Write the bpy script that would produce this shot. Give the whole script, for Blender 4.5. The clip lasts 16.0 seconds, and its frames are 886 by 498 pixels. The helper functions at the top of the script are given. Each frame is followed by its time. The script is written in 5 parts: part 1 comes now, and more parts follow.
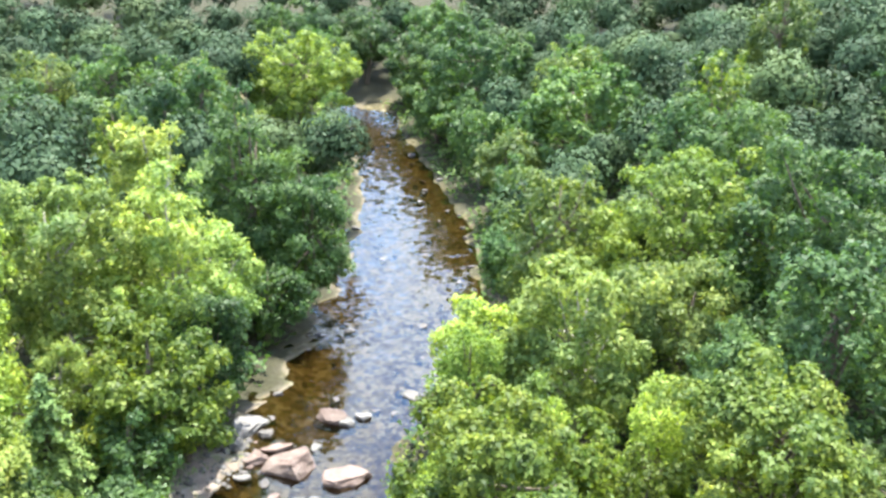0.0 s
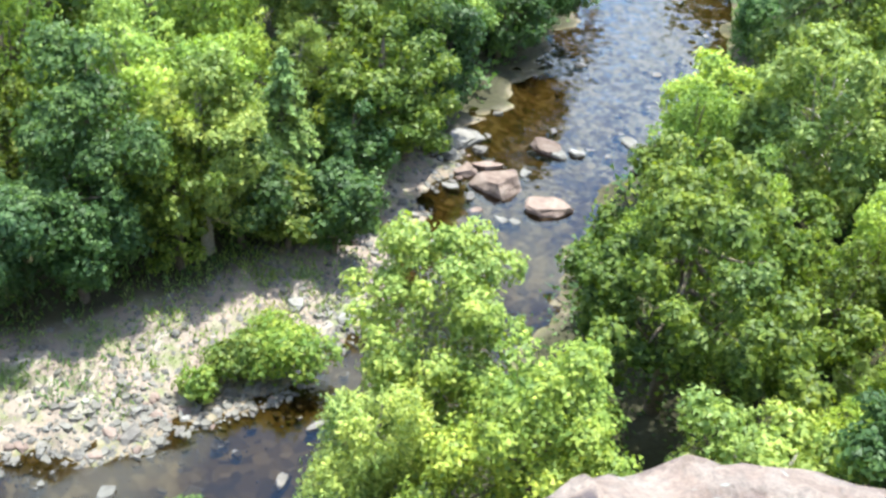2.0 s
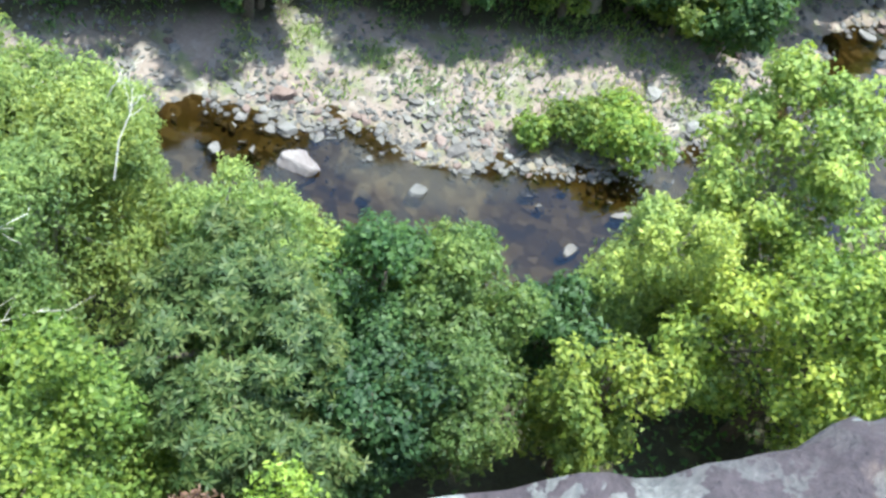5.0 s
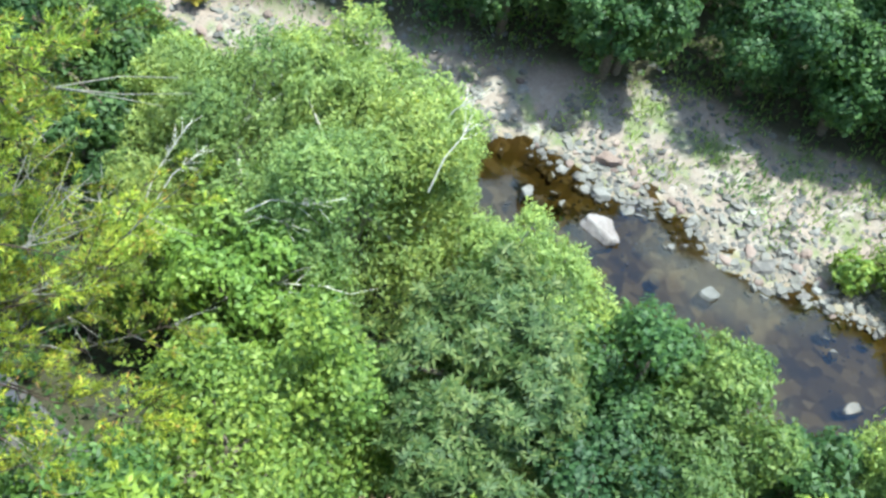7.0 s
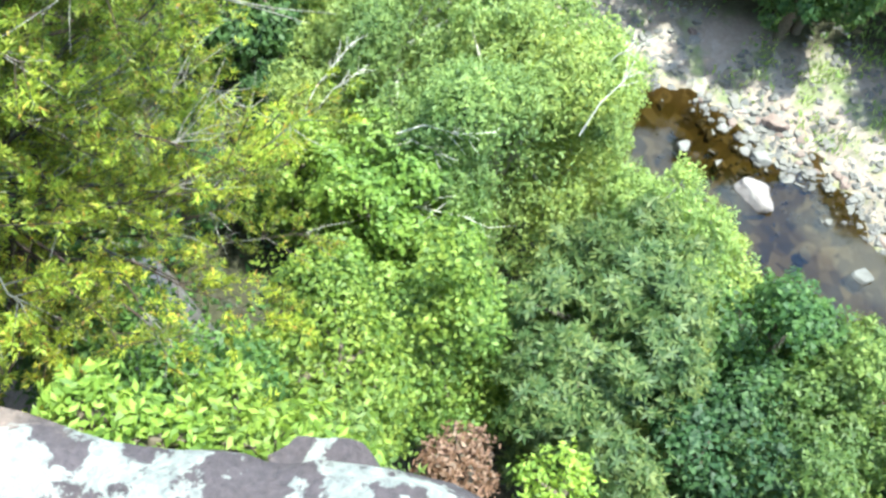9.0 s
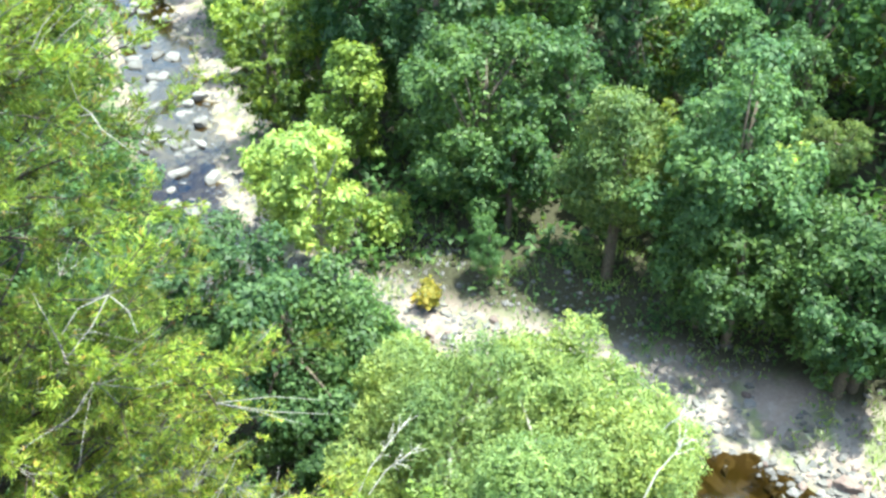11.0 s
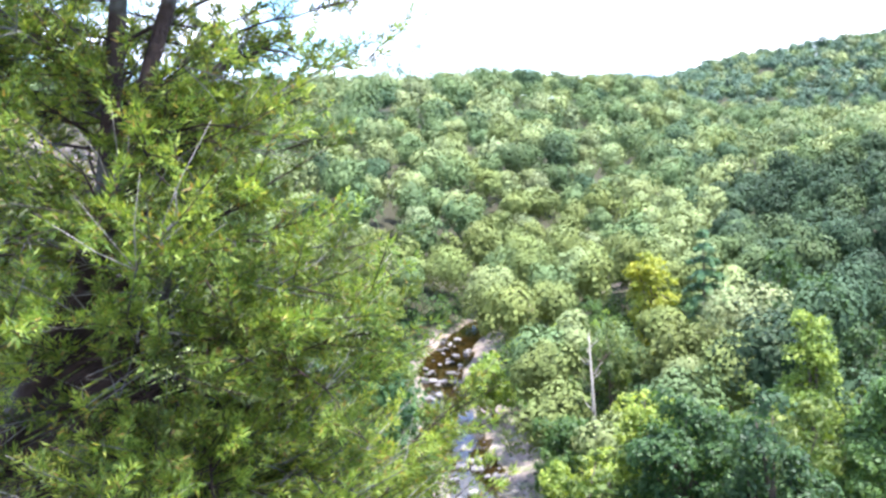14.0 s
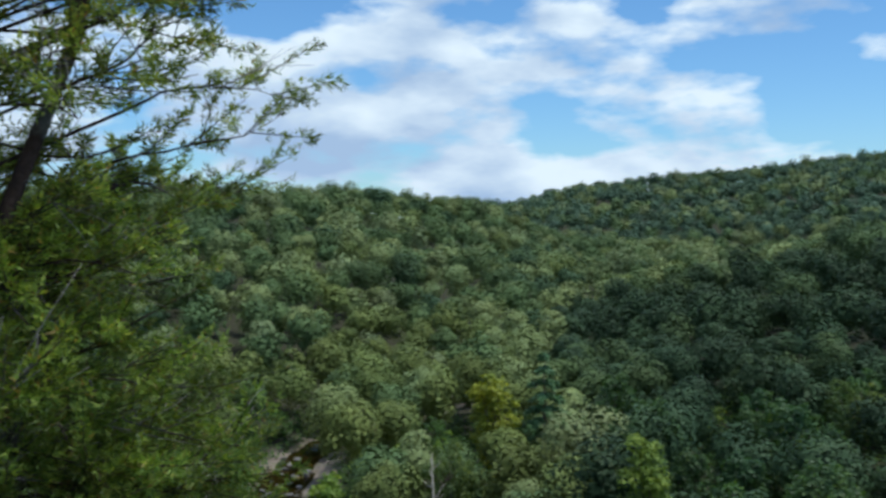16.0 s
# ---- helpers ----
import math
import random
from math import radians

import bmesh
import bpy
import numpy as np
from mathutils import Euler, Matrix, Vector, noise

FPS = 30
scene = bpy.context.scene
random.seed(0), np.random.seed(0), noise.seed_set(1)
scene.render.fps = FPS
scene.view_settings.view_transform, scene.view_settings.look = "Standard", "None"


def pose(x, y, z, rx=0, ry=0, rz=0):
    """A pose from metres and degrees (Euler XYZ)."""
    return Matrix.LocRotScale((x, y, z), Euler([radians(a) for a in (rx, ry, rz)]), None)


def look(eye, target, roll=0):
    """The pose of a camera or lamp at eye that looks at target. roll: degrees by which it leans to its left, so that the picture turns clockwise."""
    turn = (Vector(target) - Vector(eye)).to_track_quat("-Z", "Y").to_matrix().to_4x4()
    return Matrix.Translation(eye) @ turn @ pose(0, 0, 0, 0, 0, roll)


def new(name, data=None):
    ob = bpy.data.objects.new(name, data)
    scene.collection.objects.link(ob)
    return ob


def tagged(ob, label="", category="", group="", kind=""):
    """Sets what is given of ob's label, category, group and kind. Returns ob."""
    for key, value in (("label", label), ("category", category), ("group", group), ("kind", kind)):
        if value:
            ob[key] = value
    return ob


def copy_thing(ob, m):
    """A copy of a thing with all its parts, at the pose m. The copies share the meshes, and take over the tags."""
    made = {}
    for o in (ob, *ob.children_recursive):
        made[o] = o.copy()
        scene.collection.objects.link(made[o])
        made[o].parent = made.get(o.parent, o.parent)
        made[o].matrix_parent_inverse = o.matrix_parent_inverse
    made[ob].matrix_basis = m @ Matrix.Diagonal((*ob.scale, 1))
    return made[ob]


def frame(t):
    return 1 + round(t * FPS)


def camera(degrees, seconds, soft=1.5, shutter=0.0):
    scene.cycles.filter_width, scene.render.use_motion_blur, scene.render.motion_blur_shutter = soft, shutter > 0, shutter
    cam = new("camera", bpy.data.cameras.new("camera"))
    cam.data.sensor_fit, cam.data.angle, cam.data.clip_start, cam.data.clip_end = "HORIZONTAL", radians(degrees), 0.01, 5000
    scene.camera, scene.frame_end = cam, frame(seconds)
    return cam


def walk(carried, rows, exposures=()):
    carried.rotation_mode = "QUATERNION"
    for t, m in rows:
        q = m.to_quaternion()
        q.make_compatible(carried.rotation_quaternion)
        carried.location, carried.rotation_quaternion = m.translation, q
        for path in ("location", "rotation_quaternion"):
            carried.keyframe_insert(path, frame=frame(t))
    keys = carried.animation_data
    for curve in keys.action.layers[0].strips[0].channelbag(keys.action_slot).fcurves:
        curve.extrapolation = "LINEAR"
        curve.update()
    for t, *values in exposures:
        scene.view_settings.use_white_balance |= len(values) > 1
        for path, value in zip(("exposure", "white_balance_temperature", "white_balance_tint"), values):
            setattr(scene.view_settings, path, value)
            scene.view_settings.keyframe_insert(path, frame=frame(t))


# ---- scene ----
# ---------------------------------------------------------------- camera
cam = camera(50.1, 16.0, soft=2.8, shutter=0.08)
ROWS = [
    (0.0, -0.000, 0.000, 26.000, 69.50, -3.00, 0.00),
    (0.5, -0.065, 0.128, 25.912, 63.31, -5.41, 3.22),
    (1.0, -0.152, 0.250, 25.902, 59.35, -5.00, 6.59),
    (1.5, -0.208, 0.262, 25.743, 56.47, -5.25, 9.93),
    (2.0, -0.307, 0.302, 25.598, 52.05, -7.00, 16.92),
    (2.5, -0.380, 0.421, 25.418, 47.55, -9.55, 21.71),
    (3.0, -0.418, 0.423, 25.335, 44.60, -9.95, 26.26),
    (3.5, -0.451, 0.433, 25.242, 42.65, -10.70, 32.39),
    (3.7, -0.455, 0.430, 25.212, 40.59, -10.62, 35.50),
    (5.8, -0.639, 0.474, 25.066, 34.49, -8.93, 57.57),
    (6.0, -0.650, 0.505, 25.062, 34.47, -8.68, 61.20),
    (6.5, -0.578, 0.526, 25.059, 35.45, -5.75, 66.98),
    (7.0, -0.525, 0.530, 25.140, 35.01, -5.83, 73.08),
    (7.5, -0.520, 0.508, 25.146, 31.61, -3.22, 78.79),
    (8.0, -0.484, 0.504, 25.204, 28.80, -3.03, 83.29),
    (8.2, -0.475, 0.499, 25.206, 27.83, -2.75, 84.52),
    (10.3, -0.389, 0.858, 25.284, 43.08, -0.37, 82.56),
    (10.5, -0.362, 0.857, 25.328, 45.98, -0.16, 83.43),
    (11.0, -0.408, 0.850, 25.342, 52.73, 1.95, 84.53),
    (11.5, -0.373, 0.841, 25.402, 57.56, 2.63, 85.94),
    (12.0, -0.369, 0.803, 25.416, 62.38, 1.37, 88.72),
    (12.5, -0.383, 0.712, 25.425, 67.34, 2.83, 91.91),
    (13.0, -0.350, 0.713, 25.403, 74.26, 1.21, 96.97),
    (13.5, -0.369, 0.735, 25.401, 78.63, 2.29, 101.12),
    (14.0, -0.386, 0.776, 25.438, 81.56, 3.43, 104.45),
    (14.5, -0.343, 0.744, 25.482, 84.63, 2.59, 107.91),
    (15.0, -0.289, 0.706, 25.497, 86.40, 1.22, 111.64),
    (15.5, -0.293, 0.685, 25.523, 87.54, 1.36, 110.38),
    (16.0, -0.308, 0.726, 25.543, 88.30, 0.58, 95.43),
]
EXPOSURES = [(0.0, 2.25, 6400, 2), (1.5, 2.1, 6400, 0), (2.5, 1.65, 6000, -4), (3.7, 1.5, 5800, -4), (6.0, 1.8, 5800, -6), (7.0, 1.72, 5800, -11), (8.0, 2.05, 6000, -10), (10.5, 2.2, 6000, -10), (11.5, 2.4, 6100, -5), (12.0, 2.55, 6200, 4), (12.5, 2.55, 6200, 10), (13.5, 2.42, 5800, 12), (14.0, 2.05, 5800, 14), (14.5, 1.6, 5900, 4), (15.0, 0.4, 5800, -5), (16.0, -0.35, 5750, -2)]
walk(cam, [(t, pose(x, y, z, a, b, c)) for t, x, y, z, a, b, c in ROWS], EXPOSURES)

# ---------------------------------------------------------------- light
SUN_HEADING, SUN_HEIGHT = -8.0, 74.0


def make_world():
    world = bpy.data.worlds.new("sky")
    scene.world = world
    world.use_nodes = True
    nodes, link = world.node_tree.nodes, world.node_tree.links.new
    nodes.clear()
    out = nodes.new("ShaderNodeOutputWorld")
    back = nodes.new("ShaderNodeBackground")
    sky = nodes.new("ShaderNodeTexSky")
    sky.sky_type = "NISHITA"
    sky.sun_disc = False
    sky.sun_elevation = radians(SUN_HEIGHT)
    sky.sun_rotation = radians(-SUN_HEADING)
    sky.altitude = 200
    sky.dust_density = 0.4
    dim = nodes.new("ShaderNodeVectorMath")
    dim.operation = "SCALE"
    dim.inputs["Scale"].default_value = 0.15
    tint = nodes.new("ShaderNodeVectorMath")
    tint.operation = "MULTIPLY"
    tint.inputs[1].default_value = (0.70, 0.89, 1.12)
    link(sky.outputs[0], tint.inputs[0])
    link(tint.outputs[0], dim.inputs[0])
    # cumulus on a flat layer overhead
    co = nodes.new("ShaderNodeTexCoord")
    squash = nodes.new("ShaderNodeVectorMath")
    squash.operation = "MULTIPLY"
    squash.inputs[1].default_value = (1.0, 1.0, 2.6)
    link(co.outputs["Generated"], squash.inputs[0])

    def cloud_noise(scale, detail, shift):
        move = nodes.new("ShaderNodeVectorMath")
        move.operation = "ADD"
        move.inputs[1].default_value = shift
        link(squash.outputs[0], move.inputs[0])
        tex = nodes.new("ShaderNodeTexNoise")
        tex.inputs["Scale"].default_value = scale
        tex.inputs["Detail"].default_value = detail
        tex.inputs["Roughness"].default_value = 0.5
        link(move.outputs[0], tex.inputs["Vector"])
        return tex

    big = cloud_noise(5.6, 9, (1.7, 0.9, 0.0))
    cover = nodes.new("ShaderNodeValToRGB")
    cover.color_ramp.elements[0].position = 0.43
    cover.color_ramp.elements[1].position = 0.52
    link(big.outputs["Fac"], cover.inputs[0])
    shade = cloud_noise(5.6, 9, (1.7, 0.9, 0.10))
    tone = nodes.new("ShaderNodeValToRGB")
    tone.color_ramp.elements[0].position = 0.40
    tone.color_ramp.elements[0].color = (1.12, 1.14, 1.22, 1)
    tone.color_ramp.elements[1].position = 0.62
    tone.color_ramp.elements[1].color = (0.55, 0.66, 0.90, 1)
    link(shade.outputs["Fac"], tone.inputs[0])
    mix = nodes.new("ShaderNodeMix")
    mix.data_type = "RGBA"
    link(cover.outputs["Color"], mix.inputs["Factor"])
    link(dim.outputs[0], mix.inputs["A"])
    link(tone.outputs["Color"], mix.inputs["B"])
    link(mix.outputs["Result"], back.inputs["Color"])
    back.inputs["Strength"].default_value = 1.0
    link(back.outputs[0], out.inputs[0])


make_world()
sun = new("sun", bpy.data.lights.new("sun", "SUN"))
sun.data.energy, sun.data.angle, sun.data.color = 4.6, radians(1.5), (1.0, 0.94, 0.83)
sh, se = radians(SUN_HEADING), radians(SUN_HEIGHT)
sun.matrix_world = look((-math.sin(sh) * math.cos(se) * 50, math.cos(sh) * math.cos(se) * 50, 26 + math.sin(se) * 50), (0, 0, 26))


# ---------------------------------------------------------------- materials
def material(name):
    m = bpy.data.materials.new(name)
    m.use_nodes = True
    m.node_tree.nodes.clear()
    return m, m.node_tree.nodes, m.node_tree.links.new


def noise_tex(nodes, link, scale, detail=6.0, rough=0.6, coords=None):
    tex = nodes.new("ShaderNodeTexNoise")
    tex.inputs["Scale"].default_value = scale
    tex.inputs["Detail"].default_value = detail
    tex.inputs["Roughness"].default_value = rough
    if coords is None:
        g = nodes.new("ShaderNodeNewGeometry")
        coords = g.outputs["Position"]
    link(coords, tex.inputs["Vector"])
    return tex


def ramp(nodes, link, fac, stops):
    r = nodes.new("ShaderNodeValToRGB")
    while len(r.color_ramp.elements) < len(stops):
        r.color_ramp.elements.new(0.5)
    for e, (p, c) in zip(r.color_ramp.elements, stops):
        e.position, e.color = p, (*c, 1)
    link(fac, r.inputs[0])
    return r.outputs["Color"]


def mixed(nodes, link, fac, a, b, mode="MIX"):
    m = nodes.new("ShaderNodeMix")
    m.data_type, m.blend_type = "RGBA", mode
    for sock, v in (("Factor", fac), ("A", a), ("B", b)):
        if isinstance(v, (int, float)):
            m.inputs[sock].default_value = v
        elif isinstance(v, tuple):
            m.inputs[sock].default_value = (*v, 1)
        else:
            link(v, m.inputs[sock])
    return m.outputs["Result"]


def finish(nodes, link, color, rough=0.85, bump=None, bump_size=0.05, spec=0.3):
    b = nodes.new("ShaderNodeBsdfPrincipled")
    link(color, b.inputs["Base Color"])
    b.inputs["Roughness"].default_value = rough
    b.inputs["Specular IOR Level"].default_value = spec
    if bump is not None:
        n = nodes.new("ShaderNodeBump")
        n.inputs["Strength"].default_value = 0.8
        n.inputs["Distance"].default_value = bump_size
        link(bump, n.inputs["Height"])
        link(n.outputs[0], b.inputs["Normal"])
    o = nodes.new("ShaderNodeOutputMaterial")
    link(b.outputs[0], o.inputs[0])
    return b


def leaf_material(name, dark, mid, bright, through_share=0.48, dry=None, gloss=0.4, calm=1.0):
    """Leaves: three tones mixed leaf by leaf and tree by tree, lit from both sides."""
    def swing(*c):
        return tuple(1 + (v - 1) * calm for v in c)

    m, nodes, link = material(name)
    g = nodes.new("ShaderNodeNewGeometry")
    info = nodes.new("ShaderNodeObjectInfo")
    stops = [(0.0, dark), (0.5, mid), (1.0, bright)]
    if dry:
        stops = [(0.0, dark), (0.45, mid), (0.93, bright), (0.97, dry)]
    leafy = ramp(nodes, link, g.outputs["Random Per Island"], stops)
    broad = noise_tex(nodes, link, 0.55, 3)
    tone = ramp(nodes, link, broad.outputs["Fac"], [(0.3, swing(0.70, 0.80, 0.84)), (0.7, swing(1.24, 1.18, 1.0))])
    color = mixed(nodes, link, 1.0, leafy, tone, "MULTIPLY")
    wide = noise_tex(nodes, link, 0.11, 2)
    hues = ramp(nodes, link, wide.outputs["Fac"], [(0.35, swing(0.70, 0.80, 0.86)), (0.65, swing(1.28, 1.15, 0.98))])
    color = mixed(nodes, link, 1.0, color, hues, "MULTIPLY")
    hue = nodes.new("ShaderNodeHueSaturation")
    rng = nodes.new("ShaderNodeMapRange")
    rng.inputs["To Min"].default_value, rng.inputs["To Max"].default_value = 0.8, 1.28
    link(info.outputs["Random"], rng.inputs["Value"])
    own = nodes.new("ShaderNodeAttribute")
    own.attribute_name = "tone"
    both = nodes.new("ShaderNodeMath")
    both.operation = "MULTIPLY_ADD"
    link(rng.outputs[0], both.inputs[0])
    link(own.outputs["Fac"], both.inputs[1])
    link(rng.outputs[0], both.inputs[2])
    link(both.outputs[0], hue.inputs["Value"])
    link(color, hue.inputs["Color"])
    b = nodes.new("ShaderNodeBsdfPrincipled")
    b.inputs["Roughness"].default_value = 0.55
    b.inputs["Specular IOR Level"].default_value = gloss
    link(hue.outputs[0], b.inputs["Base Color"])
    t = nodes.new("ShaderNodeBsdfTranslucent")
    warm = mixed(nodes, link, 1.0, hue.outputs[0], (1.25, 1.2, 0.6), "MULTIPLY")
    link(warm, t.inputs["Color"])
    mx = nodes.new("ShaderNodeMixShader")
    mx.inputs[0].default_value = through_share
    link(b.outputs[0], mx.inputs[1])
    link(t.outputs[0], mx.inputs[2])
    o = nodes.new("ShaderNodeOutputMaterial")
    link(mx.outputs[0], o.inputs[0])
    return m


LEAF = {
    "green": leaf_material("leaf_green", (0.030, 0.066, 0.022), (0.056, 0.112, 0.036), (0.104, 0.178, 0.052)),
    "yg": leaf_material("leaf_yellow_green", (0.095, 0.150, 0.030), (0.190, 0.271, 0.047), (0.316, 0.393, 0.081)),
    "maple_y": leaf_material("leaf_bright_maple", (0.070, 0.118, 0.026), (0.152, 0.216, 0.041), (0.269, 0.324, 0.073)),
    "maple_g": leaf_material("leaf_maple", (0.042, 0.074, 0.013), (0.098, 0.146, 0.020), (0.185, 0.228, 0.038)),
    "pale": leaf_material("leaf_pale", (0.116, 0.180, 0.046), (0.215, 0.294, 0.077), (0.389, 0.457, 0.135)),
    "olive": leaf_material("leaf_olive", (0.051, 0.087, 0.026), (0.095, 0.143, 0.040), (0.168, 0.215, 0.070)),
    "blue": leaf_material("leaf_blue_green", (0.030, 0.066, 0.026), (0.054, 0.108, 0.041), (0.104, 0.176, 0.066)),
    "oak": leaf_material("leaf_oak", (0.050, 0.084, 0.026), (0.104, 0.142, 0.046), (0.230, 0.248, 0.088)),
    "willow": leaf_material("leaf_willow", (0.104, 0.156, 0.052), (0.196, 0.262, 0.084), (0.345, 0.400, 0.135)),
    "bush": leaf_material("leaf_bush", (0.061, 0.115, 0.026), (0.122, 0.196, 0.042), (0.219, 0.275, 0.065)),
    "gold": leaf_material("leaf_gold", (0.16, 0.19, 0.022), (0.27, 0.30, 0.035), (0.38, 0.38, 0.055)),
    "orange": leaf_material("leaf_turning", (0.162, 0.162, 0.022), (0.297, 0.243, 0.036), (0.459, 0.324, 0.055)),
    "spruce": leaf_material("needles_spruce", (0.070, 0.118, 0.040), (0.135, 0.205, 0.066), (0.260, 0.340, 0.115), 0.38),
    "pine": leaf_material("needles_pine", (0.054, 0.121, 0.055), (0.101, 0.196, 0.092), (0.162, 0.270, 0.128), 0.25),
    "cedar": leaf_material("needles_cedar", (0.100, 0.156, 0.028), (0.205, 0.270, 0.040), (0.350, 0.380, 0.062), 0.44, (0.34, 0.20, 0.06)),
    "grass": leaf_material("grass_blades", (0.081, 0.135, 0.036), (0.149, 0.230, 0.063), (0.270, 0.324, 0.146), 0.3),
    "dead": leaf_material("dead_leaves", (0.068, 0.036, 0.023), (0.121, 0.067, 0.054), (0.189, 0.116, 0.100), 0.2),
}

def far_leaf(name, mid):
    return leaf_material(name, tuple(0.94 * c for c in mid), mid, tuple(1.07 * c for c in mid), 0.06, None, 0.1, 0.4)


# far greens are paled and blued: distance haze put into leaf colour
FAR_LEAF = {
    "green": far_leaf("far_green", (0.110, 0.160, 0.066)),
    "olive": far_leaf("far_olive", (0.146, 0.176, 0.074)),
    # darkened green, mostly for slopes whose shade is coloured in
    "blue": far_leaf("far_shade_tinted_green", (0.048, 0.080, 0.040)),
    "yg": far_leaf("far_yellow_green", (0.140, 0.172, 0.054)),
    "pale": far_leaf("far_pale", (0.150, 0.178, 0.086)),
    # haze painted strongest, for the long ridge beyond 400 m
    "misty": far_leaf("far_haze_tinted_green", (0.078, 0.122, 0.082)),
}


def bark_material(name, low, high, moss=None):
    m, nodes, link = material(name)
    a = noise_tex(nodes, link, 9.0, 8, 0.7)
    color = ramp(nodes, link, a.outputs["Fac"], [(0.3, low), (0.7, high)])
    if moss:
        patch = noise_tex(nodes, link, 2.5, 5)
        k = ramp(nodes, link, patch.outputs["Fac"], [(0.52, (0, 0, 0)), (0.6, (1, 1, 1))])
        color = mixed(nodes, link, k, color, moss)
    fine = noise_tex(nodes, link, 40.0, 5)
    finish(nodes, link, color, 0.9, fine.outputs["Fac"], 0.02)
    return m


BARK = bark_material("bark", (0.06, 0.045, 0.035), (0.16, 0.13, 0.10))
PALE_BARK = bark_material("pale_bark", (0.18, 0.16, 0.135), (0.36, 0.33, 0.29))
CEDAR_BARK = bark_material("cedar_bark", (0.022, 0.014, 0.011), (0.065, 0.042, 0.034), (0.10, 0.10, 0.088))
TWIG = bark_material("dry_twigs", (0.14, 0.125, 0.11), (0.30, 0.28, 0.25))
BLEACHED = bark_material("bleached_limbs", (0.34, 0.31, 0.27), (0.56, 0.53, 0.48))


def rock_material(name, low, mid, high, lichen_share=0.0, scale=1.0):
    m, nodes, link = material(name)
    info = nodes.new("ShaderNodeObjectInfo")
    a = noise_tex(nodes, link, 1.6 * scale, 8, 0.65)
    color = ramp(nodes, link, a.outputs["Fac"], [(0.28, low), (0.5, mid), (0.72, high)])
    grain = noise_tex(nodes, link, 30 * scale, 6, 0.7)
    speck = ramp(nodes, link, grain.outputs["Fac"], [(0.3, (0.72, 0.72, 0.74)), (0.7, (1.2, 1.18, 1.16))])
    color = mixed(nodes, link, 1.0, color, speck, "MULTIPLY")
    tone = nodes.new("ShaderNodeHueSaturation")
    rng = nodes.new("ShaderNodeMapRange")
    rng.inputs["To Min"].default_value, rng.inputs["To Max"].default_value = 0.75, 1.25
    link(info.outputs["Random"], rng.inputs["Value"])
    link(rng.outputs[0], tone.inputs["Value"])
    link(color, tone.inputs["Color"])
    color = tone.outputs[0]
    if lichen_share:
        spot = noise_tex(nodes, link, 4.6 * scale, 8, 0.6)
        e = 0.5 + lichen_share
        k = ramp(nodes, link, spot.outputs["Fac"], [(e, (0, 0, 0)), (e + 0.05, (1, 1, 1))])
        color = mixed(nodes, link, k, color, (0.23, 0.24, 0.242))
        stain = noise_tex(nodes, link, 1.1 * scale, 6, 0.6)
        k2 = ramp(nodes, link, stain.outputs["Fac"], [(0.55, (0, 0, 0)), (0.62, (1, 1, 1))])
        color = mixed(nodes, link, k2, color, (0.075, 0.068, 0.078))
    finish(nodes, link, color, 0.9, a.outputs["Fac"], 0.12 / scale)
    return m


